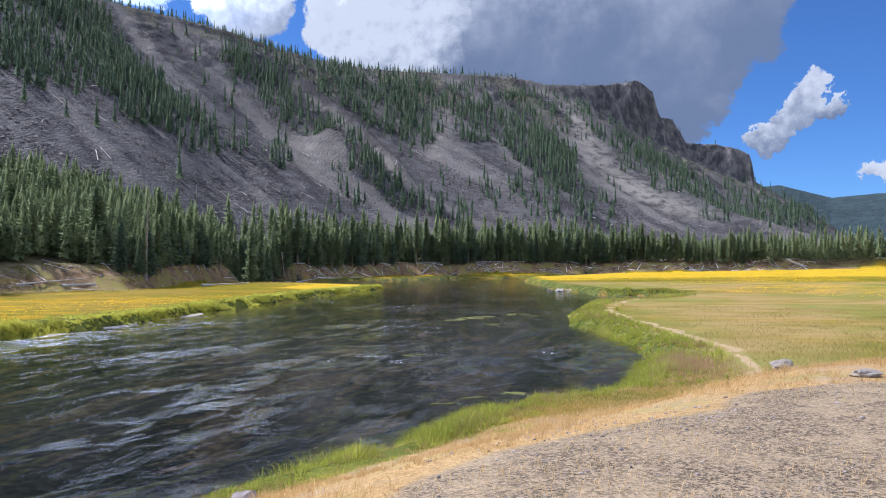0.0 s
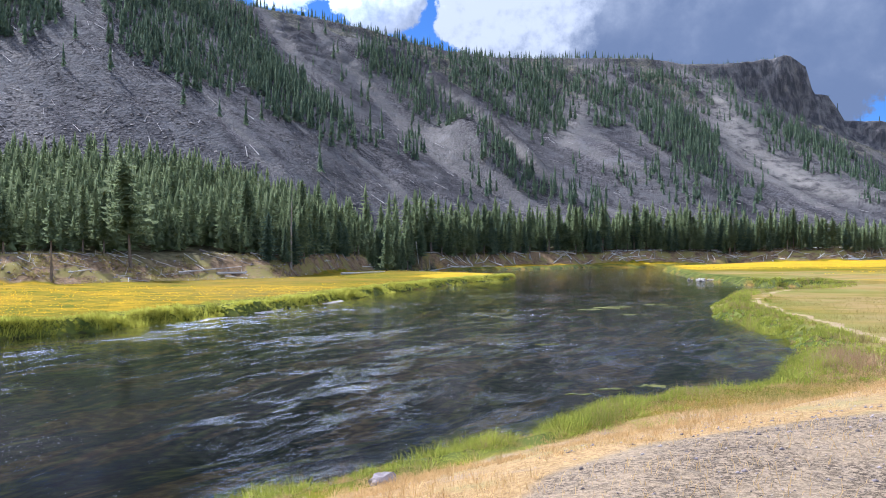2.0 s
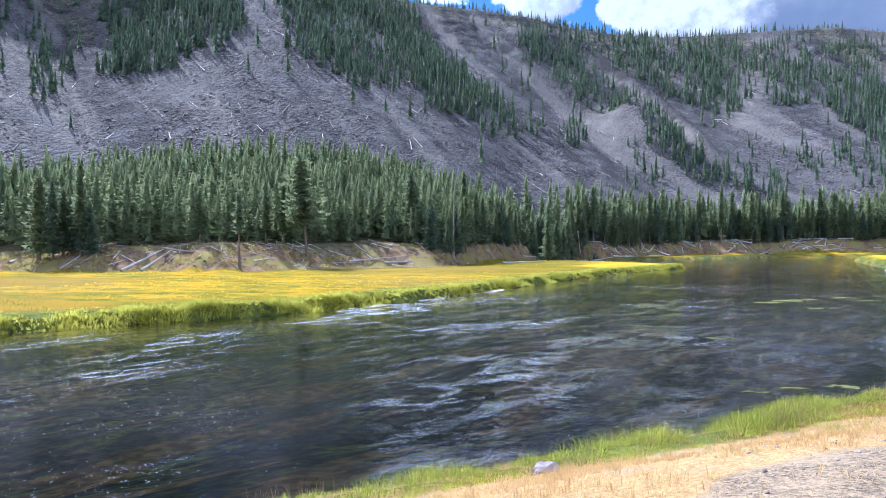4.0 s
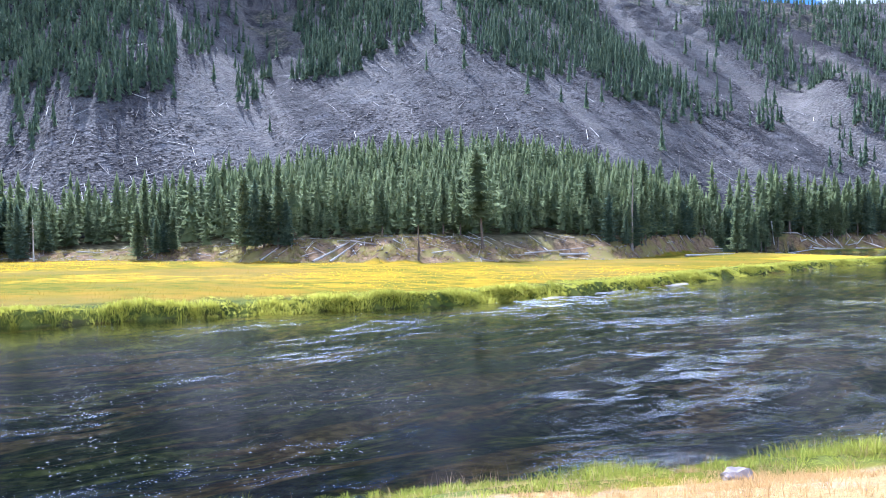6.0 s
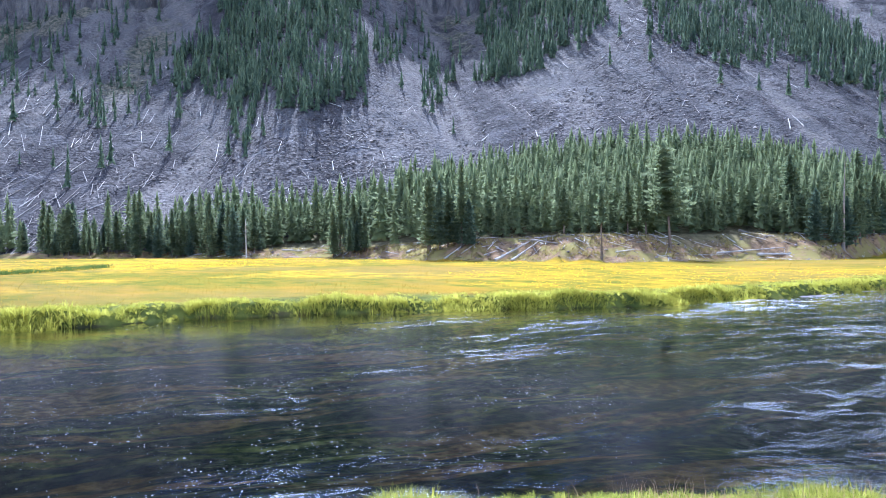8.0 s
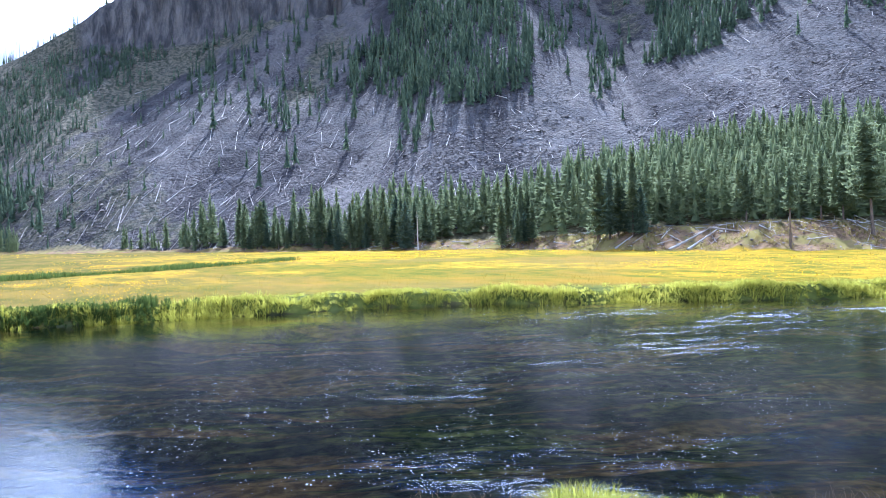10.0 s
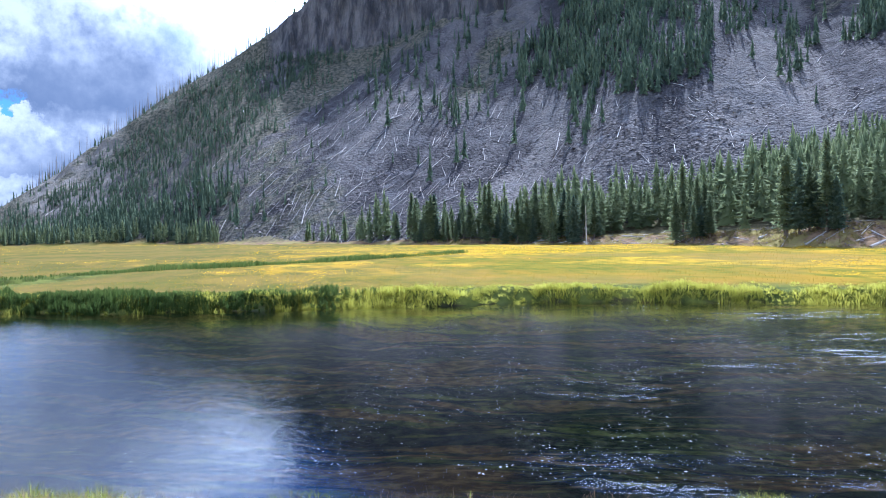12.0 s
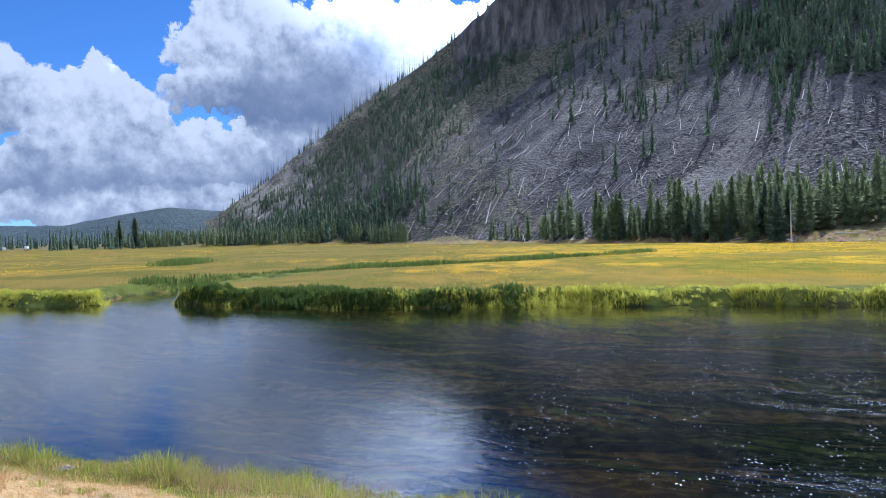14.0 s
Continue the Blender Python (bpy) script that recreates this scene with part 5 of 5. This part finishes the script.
def tussocks(name, cx, cy, radius, height, per, width, mats, label, category, seed):
    """Tufts of grass: blades that spread from each tuft's root into a low dome."""
    rng = np.random.RandomState(seed)
    x, y, rad, hgt = (np.repeat(v, per) for v in (cx, cy, radius, height))
    n = len(x)
    a, q = rng.uniform(0, 2 * np.pi, n), np.sqrt(rng.uniform(0, 1, n))
    c, s = np.cos(a), np.sin(a)
    h = hgt * np.sqrt(np.maximum(1 - 0.85 * q * q, 0.1)) * rng.uniform(0.75, 1.15, n)
    x0, y0 = x + 0.35 * rad * q * c, y + 0.35 * rad * q * s
    z0 = np.maximum(ground_height(x0, y0), -0.05)
    b = a + rng.uniform(0.6, 2.5, n)
    w = width * rng.uniform(0.6, 1.2, n)
    wx, wy = np.cos(b) * w / 2, np.sin(b) * w / 2
    P = np.zeros((n, 5, 3))
    P[:, 0], P[:, 1] = np.stack([x0 - wx, y0 - wy, z0 - 0.03], -1), np.stack([x0 + wx, y0 + wy, z0 - 0.03], -1)
    x1, y1 = x + 0.75 * rad * q * c, y + 0.75 * rad * q * s
    P[:, 2], P[:, 3] = np.stack([x1 - 0.8 * wx, y1 - 0.8 * wy, z0 + 0.75 * h], -1), np.stack([x1 + 0.8 * wx, y1 + 0.8 * wy, z0 + 0.75 * h], -1)
    P[:, 4] = np.stack([x + 1.25 * rad * q * c, y + 1.25 * rad * q * s, z0 + h * (1 - 0.25 * q)], -1)
    F = np.array([(0, 1, 3), (0, 3, 2), (2, 3, 4)])[None] + (np.arange(n) * 5)[:, None, None]
    return tagged(mesh_object(name, P.reshape(-1, 3), F.reshape(-1, 3), mats), label, category, kind="stuff")


def along(line, rng, count, lo, hi):
    """Places strewn beside a line, at distances between lo and hi to its left side (negative: right)."""
    line = np.asarray(line, float)
    seg = np.diff(line, axis=0)
    length = np.hypot(*seg.T)
    k = rng.choice(len(seg), count, p=length / length.sum())
    t = rng.uniform(0, 1, count)
    p = line[k] + seg[k] * t[:, None]
    nrm = np.stack([-seg[k][:, 1], seg[k][:, 0]], -1) / length[k][:, None]
    return (p + nrm * rng.uniform(lo, hi, count)[:, None] + rng.normal(0, 0.15, (count, 2))).T


g = np.random.RandomState(41)


def land_only(x, y, lo=-0.15, hi=99):
    d = river_signed(x, y)
    k = (d > lo) & (d < hi)
    return x[k], y[k], d[k]


# Near bank: tufts of lush grass at the water, then straw on the slope.
x, y = along(NEAR_BANK[10:-2], g, 7600, -0.1, 3.2)
x, y, d = land_only(x, y, 0.0, 3.4)
clump = smooth(fbm(x, y, 1.1, 409, 2) + 0.5 * fbm(x, y, 3.0, 401, 2), -0.25, 0.35)
w = (0.10 + 0.90 * clump) * (1 - smooth(d + 0.7 * fbm(x, y, 1.8, 405, 2), 1.4, 2.9)) + 0.05
k = g.rand(len(x)) < w
x, y, d, clump = x[k], y[k], d[k], clump[k]
size = (0.45 + 0.75 * smooth(fbm(x, y, 2.1, 411, 2), -0.4, 0.5)) * (0.65 + 0.5 * clump)
dull = g.rand(len(x)) < np.where(y < 3, 0.30, 0.08) + 0.5 * smooth(d, 0.8, 2.6) * smooth(fbm(x, y, 1.5, 407, 2), -0.4, 0.4)
high = 0.29 * size * g.uniform(0.5, 1.25, len(x)) * np.where(d > 1.8, 0.65, 1.0) * np.where(y < 2, 1.2, 1.0)
wide = 0.28 * size * g.uniform(0.7, 1.5, len(x))
k = ~dull
tussocks("bank_grass", x[k], y[k], 1.45 * wide[k], high[k] * 1.1, 40, 0.009, M_GRASS_NEAR, "tufts of lush green grass along the near bank", "grass", 1)
tussocks("faded_bank_grass", x[dull], y[dull], 1.15 * wide[dull], 1.05 * high[dull], 34, 0.0075, M_RIPE, "tawny fading tufts among the green bank grass", "grass", 51)
x, y = along(NEAR_BANK[10:-2], g, 30000, 0.1, 3.2)
x, y, d = land_only(x, y, 0.5, 3.4)
k = g.rand(len(x)) < np.where(y < 3, 0.75, 0.22) * smooth(fbm(x, y, 2.6, 421, 2), -0.1, 0.45)
blades("seed_grass", x[k], y[k], ground_height(x[k], y[k]), g.uniform(0.20, 0.50, k.sum()), 0.005, M_SEED, "reddish seeding grass stems on the bank", "grass", 2, 0.55)
east_x, east_y = [-13, -10, -2, 4, 8, 12, 16, 19, 24, 28], [-16, -15, -12.5, -10, -8.4, -5.5, -2, -0.5, 4, 6.5]


def slope_places(count, gravel_share):
    """Places on the dry slope; a few on the gravel."""
    x, y = g.uniform(-16, 13, count), g.uniform(-13, 26, count)
    k = (x > np.interp(y, east_x, east_y)) & (np.hypot(x, y) > 2.5) & (river_signed(x, y) > 0.9)
    x, y = x[k], y[k]
    pad = pad_mask(x, y)
    k = (g.rand(len(x)) < np.where(pad < 0.5, 1.0, gravel_share)) & (edge_distance(x, y, PATH, False)[0] > 0.5)
    k &= g.rand(len(x)) < smooth(fbm(x, y, 1.1, 431, 3), -0.7, 0.4)
    return x[k], y[k]


x, y = slope_places(190000, 0.45)
blades("straw", x, y, ground_height(x, y), g.uniform(0.03, 0.10, len(x)), 0.006, M_STRAW, "short dry straw-coloured grass on the slope", "grass", 3, 1.1)
x, y = slope_places(15000, 0.0)
size = 0.45 + 0.75 * smooth(fbm(x, y, 3.0, 433, 3), -0.3, 0.5)
tussocks("dry_tufts", x, y, 0.22 * size, 0.15 * size * g.uniform(0.5, 1.3, len(x)), 20, 0.006, M_STRAW, "pale golden tufts of dry grass on the slope", "grass", 33)

# Far bank: hummocks of bright grass overhanging the water, and reeds.
x, y = along(FAR_BANK[1:-3], g, 9000, 0.0, 1.5)
x, y, d = land_only(x, y, -0.05, 1.5)
k = g.rand(len(x)) < (0.60 + 0.40 * smooth(fbm(x, y, 3.0, 441, 3), -0.4, 0.2)) * (1 - 0.5 * smooth(d, 0.8, 1.5))
x, y, d = x[k], y[k], d[k]
size = 0.45 + 0.95 * smooth(fbm(x, y, 2.2, 445, 3), -0.4, 0.5)
tussocks("far_bank_grass", x, y, 0.50 * size * g.uniform(0.7, 1.3, len(x)), 0.32 * size * g.uniform(0.5, 1.3, len(x)), 19, 0.028, M_GRASS, "hummocks of bright green grass overhanging the far bank", "grass", 4)
x, y = along(FAR_BANK[1:-3], g, 5200, 0.6, 4.4)
x, y, d = land_only(x, y, 0.7, 4.4)
k = g.rand(len(x)) < (0.2 + 0.8 * smooth(fbm(x, y, 3.0, 443, 3), -0.35, 0.3)) * (1 - 0.7 * smooth(d, 1.2, 4.0))
x, y, d = x[k], y[k], d[k]
tussocks("far_bank_tufts", x, y, 0.50 * g.uniform(0.6, 1.3, len(x)), 0.26 * (1 - 0.4 * smooth(d, 1, 4)) * g.uniform(0.5, 1.25, len(x)), 20, 0.034, M_GRASS, "low green tufts behind the far bank", "grass", 34)
x, y = along(FAR_BANK[3:10], g, 4200, -0.1, 2.6)
x, y, d = land_only(x, y, 0.0, 2.6)
k = g.rand(len(x)) < smooth(-y + 6 * fbm(x, y, 5.0, 447, 3), -8, 2)
x, y = x[k], y[k]
size = 0.55 + 0.6 * smooth(fbm(x, y, 3.0, 449, 3) - 0.05 * (y + 6), -0.5, 0.6)
tussocks("reeds", x, y, 0.26 * size, 0.60 * size * g.uniform(0.6, 1.15, len(x)), 20, 0.035, M_REED, "tall dark green reeds at the water's edge", "reeds", 5)
x, y = along(SEDGE, g, 9000, -1.8, 1.8)
x, y, d = land_only(x, y, -0.3)
blades("channel_sedge", x, y, ground_height(x, y), g.uniform(0.25, 0.65, len(x)) * (0.5 + 0.7 * smooth(fbm(x, y, 6, 465, 2), -0.4, 0.4)), 0.07, M_REED, "dark sedge along the side channel", "reeds", 6, 0.3)
x, y = g.normal(-108, 3.2, 1500), g.normal(-45, 1.6, 1500)
blades("sedge_clump", x, y, ground_height(x, y), g.uniform(0.5, 1.1, len(x)), 0.09, M_REED, "dark clump of sedge in the meadow", "reeds", 7, 0.3)

# Meadows: standing grass and flowers over both flats.
az, r = np.radians(g.uniform(-34, 126, 120000)), np.exp(g.uniform(math.log(24), math.log(260), 120000))
x, y = -np.sin(az) * r, np.cos(az) * r
d = river_signed(x, y)
near = edge_distance(x, y, np.array(NEAR_BANK, float), False)[0]
deg = np.degrees(az)
k = (d > 1.2) & (r < np.where(deg < 5, 70, 130)) & (r < by_az(deg, FOOT) - 1) & (edge_distance(x, y, PATH, False)[0] > 0.6)
x, y, r, deg = x[k], y[k], r[k], deg[k]
z = ground_height(x, y)
right = deg < 5
k = ~right & (g.rand(len(x)) < 0.5)
blades("meadow_grass", x[k], y[k], z[k], g.uniform(0.05, 0.15, k.sum()) * (0.6 + 0.6 * smooth(fbm(x[k], y[k], 6, 453, 3), -0.4, 0.5)), 0.0006 * r[k] + 0.008, M_MEADOW, "ripening golden green meadow grass", "grass", 8, 1.3)
az, r = np.radians(g.uniform(-34, -4, 60000)), np.exp(g.uniform(math.log(17), math.log(75), 60000))
x, y = -np.sin(az) * r, np.cos(az) * r
k = (river_signed(x, y) > 1.5) & (edge_distance(x, y, PATH, False)[0] > 0.4) & (y > 17) & (g.rand(60000) < 0.25 + 0.75 * smooth(fbm(x, y, 4, 467, 3), -0.5, 0.4))
x, y, r = x[k], y[k], r[k]
blades("tall_meadow_grass", x, y, ground_height(x, y), g.uniform(0.04, 0.11, len(x)), 0.0005 * r + 0.006, M_FLAT, "tawny seeding grass on the flat", "grass", 9, 0.8)
x, y = along(NEAR_BANK[3:13], g, 5200, -0.1, 4.2)
x, y, d = land_only(x, y, 0.05, 4.5)
k = (g.rand(len(x)) < 1.1 - 0.22 * d) & (edge_distance(x, y, PATH, False)[0] > 0.7)
x, y = x[k], y[k]
tan = g.rand(len(x)) < 0.2 + 0.5 * smooth(fbm(x, y, 5, 461, 2), 0.0, 0.5)
size = 0.4 + 0.8 * smooth(fbm(x, y, 2.5, 463, 2), -0.4, 0.5)
tussocks("spit_grass", x[~tan], y[~tan], 0.36 * size[~tan], 0.40 * size[~tan] * g.uniform(0.6, 1.2, (~tan).sum()), 30, 0.022, M_GRASS_NEAR, "hummocks of green grass on the low spit", "grass", 10)
tussocks("spit_straw", x[tan], y[tan], 0.3 * size[tan], 0.42 * size[tan] * g.uniform(0.6, 1.2, tan.sum()), 26, 0.018, M_RIPE, "tawny tufts among the green spit grass", "grass", 11)

az, r = np.radians(g.uniform(-34, 126, 190000)), np.exp(g.uniform(math.log(36), math.log(300), 190000))
x, y = -np.sin(az) * r, np.cos(az) * r
d, deg = river_signed(x, y), np.degrees(az)
w = 0.75 * smooth(fbm(x, y, 26, 95, 3) + 0.7 * fbm(x, y, 7, 451, 3), 0.15, 0.8) * np.where(deg < 5, (r > 100) * 1.0, 0.35 + 0.65 * smooth(deg, 35, 60)) * (1 - 0.8 * smooth(deg, 80, 94) * (1 - smooth(fbm(x, y, 15, 207, 3), 0.25, 0.6)))
k = (d > 2.5) & (r < by_az(deg, FOOT) - 1) & (g.rand(len(x)) < w)
x, y, r = x[k], y[k], r[k]
n = len(x)
w = 0.022 + 0.00042 * r
z = ground_height(x, y) + g.uniform(0.10, 0.24, n)
c, s = np.cos(g.uniform(0, 6.28, n)), np.sin(g.uniform(0, 6.28, n))
tip = g.uniform(-0.2, 0.9, n) * w
P = np.stack([np.stack([x + w * c, y + w * s, z], -1), np.stack([x - 0.6 * w * s, y + 0.6 * w * c, z + 0.3 * w + tip], -1), np.stack([x - w * c, y - w * s, z], -1), np.stack([x + 0.6 * w * s, y - 0.6 * w * c, z + 0.3 * w - tip], -1)], 1)
F = np.array([(0, 1, 2), (0, 2, 3)])[None] + (np.arange(n) * 4)[:, None, None]
tagged(mesh_object("flowers", P.reshape(-1, 3), F.reshape(-1, 3), M_FLOWER), "yellow wildflowers massed across the meadow", "flowers", kind="stuff")

x, y = g.normal(9.2, 1.0, 2600), g.normal(28.5, 1.8, 2600)
x, y, d = land_only(x, y, 0.6)
blades("red_grass", x, y, ground_height(x, y), g.uniform(0.2, 0.42, len(x)), 0.012, M_SEED, "patch of reddish seeding grass on the spit", "grass", 12, 0.35)


# ---- stones ----
def stone(name, x, y, size, flat, seed, label, mat, sink=0.25):
    bm = bmesh.new()
    bmesh.ops.create_icosphere(bm, subdivisions=3, radius=1.0)
    for v in bm.verts:
        p = v.co.copy()
        k = 1 + 0.38 * noise.noise(p * 1.3 + Vector((seed, 0, 0))) + 0.26 * noise.noise(p * 2.7 + Vector((0, seed, 0))) + 0.12 * noise.noise(p * 7 + Vector((0, 0, seed)))
        v.co = Vector((p.x * size[0] * k, p.y * size[1] * k, round(p.z * k * 5) / 5 * 0.35 * flat + p.z * k * 0.65 * flat))
    me = bpy.data.meshes.new(name)
    bm.to_mesh(me)
    bm.free()
    me.materials.append(mat)
    ob = new(name, me)
    ob.location = (x, y, float(ground_height(x, y)) + flat * (1 - 2 * sink))
    ob.rotation_euler = (0, 0, seed)
    return tagged(ob, label, "rock", "stones on the bank")


stone("rock", 12.6, 26.6, (0.62, 0.42), 0.30, 1.3, "pale grey lichened boulder in the dry grass", M_ROCK)
stone("rock", 6.15, 10.45, (0.2, 0.14), 0.08, 2.9, "low grey rock at the gravel's edge", M_ROCK)
stone("rock", -3.2, 11.6, (0.26, 0.18), 0.12, 4.2, "pinkish grey stone among bank grass", M_STONE)
stone("rock", -12.6, -7.0, (0.17, 0.12), 0.05, 5.2, "dark flat stone in the dry grass", M_ROCK)
n = 5200
x, y = g.uniform(-6, 12, n), g.uniform(-4, 11, n)
k = (pad_mask(x, y) > 0.35) & (np.hypot(x, y) > 2.4)
x, y = x[k], y[k]
n = len(x)
scatter("gravel_stones", BLOCKS, x, y, ground_height(x, y) + 0.002, np.clip(g.lognormal(-4.6, 0.55, n), 0.005, 0.05), g.uniform(0, 6.28, n), g.randint(0, 7, n), M_STONE, "loose pale stones on the gravel pad", "gravel")
n = 170
x, y = g.normal(1.8, 1.3, n), g.normal(7.9, 0.8, n)
scatter("edge_stones", BLOCKS, x, y, ground_height(x, y), g.uniform(0.010, 0.036, n), g.uniform(0, 6.28, n), g.randint(0, 7, n), M_STONE, "broken pale stones along the gravel edge", "gravel")
# Pale silt bars under the far bank.
def low_patch(name, a, b, width, height, seed, mat, label, category, group):
    """A low ragged patch at the water's surface, from a to b."""
    t, u = np.meshgrid(np.linspace(0, 1, 30), np.linspace(-1, 1, 9), indexing="ij")
    dx, dy = b[0] - a[0], b[1] - a[1]
    length = math.hypot(dx, dy)
    taper = np.clip(np.sqrt(np.clip(1 - (2 * t - 1) ** 2, 0, 1)) + 0.75 * fbm(t * length, u * 0.7, length / 5, seed, 3), 0.03, 1.5)
    off = u * width * taper + 0.3 * width * fbm(t * length, 0 * t, length / 3, seed + 3, 2)
    x, y = a[0] + dx * t - dy / length * off, a[1] + dy * t + dx / length * off
    z = height * (1 - u * u) * np.minimum(taper, 1) + 0.4 * height * fbm(x, y, 0.5, seed + 5, 3) - 0.25 * height
    ob = mesh_object(name, np.stack([x, y, z], -1).reshape(-1, 3), sheet(30, 9)[:, ::-1], mat)
    shade_smooth(ob)
    return tagged(ob, label, category, group)


for k, (a, b, w) in enumerate((((-24.2, 60.5), (-23.1, 69.0), 0.6), ((-24.9, 52.5), (-24.4, 57.5), 0.35), ((-26.0, 46.5), (-25.3, 50.5), 0.35))):
    low_patch("silt_bar", a, b, w, 0.09, 3 * k + 1, M_SILT, "pale bare silt bar below the grassy bank", "silt bar", "silt bars")
MATS = [(1.0, 60.4, 1.2, 0.55), (2.8, 62.6, 1.5, 0.6), (4.2, 56.0, 1.0, 0.5), (3.6, 64.5, 1.1, 0.5), (7.2, 67.5, 1.3, 0.55), (8.4, 65.0, 0.9, 0.5), (1.0, 24.7, 0.5, 0.20), (2.4, 25.6, 0.55, 0.26), (0.0, 23.6, 0.45, 0.16), (-1.5, 36.5, 0.6, 0.3)]
for k, (x, y, half, w) in enumerate(MATS):
    low_patch("weed_mat", (x - half, y - 0.2 * half), (x + half, y + 0.25 * half), w, 0.022, 40 + 3 * k, M_WEED, "olive water weed lying at the surface", "water weed", "weed mats")
x, y = g.normal(22.3, 1.2, 70), g.normal(132, 2.0, 70)
scatter("drift_pile", BLOCKS, x, y, np.full(70, 0.1), g.uniform(0.15, 0.5, 70), g.uniform(0, 6.28, 70), g.randint(0, 7, 70), M_SILT, "bleached driftwood and stones at the water's edge", "driftwood")


# ---- campers parked far across the flat ----
def camper(x, y, turn, length):
    van = tagged(new("camper_van"), "white camper parked far across the meadow", "camper", "campers on the far flat")
    van.location, van.rotation_euler = (x, y, float(ground_height(x, y))), (0, 0, turn)

    def box(name, c, h, mat, label=""):
        bm = bmesh.new()
        bmesh.ops.create_cube(bm, size=1.0)
        bmesh.ops.scale(bm, vec=h, verts=bm.verts)
        bmesh.ops.bevel(bm, geom=bm.edges[:], offset=min(h) * 0.12, segments=2, affect="EDGES")
        bmesh.ops.translate(bm, vec=c, verts=bm.verts)
        me = bpy.data.meshes.new(name)
        bm.to_mesh(me)
        bm.free()
        me.materials.append(mat)
        ob = new(name, me)
        ob.parent = van
        tagged(ob, label)

    box("body", (0, 0, 1.75), (length, 2.3, 2.3), M_WHITE)
    box("cab", (length / 2 + 0.7, 0, 1.2), (1.6, 2.0, 1.4), M_WHITE)
    for sx in (-0.25, 0.2):
        for sy in (-1.16, 1.16):
            box("window", (sx * length, sy, 2.1), (0.9, 0.04, 0.6), M_DARKGLASS, "dark window")
    for sx in (-0.3, 0.55):
        for sy in (-1.0, 1.0):
            bm = bmesh.new()
            bmesh.ops.create_cone(bm, cap_ends=True, segments=16, radius1=0.4, radius2=0.4, depth=0.25, matrix=Matrix.Translation((sx * length, sy, 0.4)) @ Matrix.Rotation(math.pi / 2, 4, "X"))
            me = bpy.data.meshes.new("wheel")
            bm.to_mesh(me)
            bm.free()
            me.materials.append(M_DARKGLASS)
            ob = new("wheel", me)
            ob.parent = van


camper(-474, -322, 0.6, 6.5)
camper(-466, -334, 0.9, 6.0)
camper(-480, -310, 0.5, 7.0)

# Small white flecks laid on the water to stand for sun glints.
x, y = g.uniform(-44, 8, 100000), g.uniform(-24, 60, 100000)
d = river_signed(x, y)
r = np.hypot(x, y)
k = (d < -1.2) & (g.rand(len(x)) < smooth(fbm(x, y, 5, 471, 4) + 0.5 * fbm(x, y, 1.2, 473, 2), 0.0, 0.85) * np.clip(17 / r, 0, 1)) & (y + 0.35 * x > -9 + 5 * g.rand(len(x)))
x, y = x[k], y[k]
n = len(x)
ring = np.arange(5) * 1.2566
FLAKES = [(np.vstack([np.column_stack([np.cos(ring), 0.45 * np.sin(ring), np.full(5, 0.02)]) * g.uniform(0.4, 1.6, (5, 1)), [(0, 0, 0.22)]]), np.array([(j, (j + 1) % 5, 5) for j in range(5)])) for _ in range(7)]
scatter("foam_flecks", FLAKES, x, y, np.full(n, 0.003), np.clip(g.lognormal(-4.35, 0.5, n), 0.006, 0.035), g.uniform(0, 6.28, n), g.randint(0, 7, n), M_WHITE, "white flecks standing for sun glints on the river", "foam")
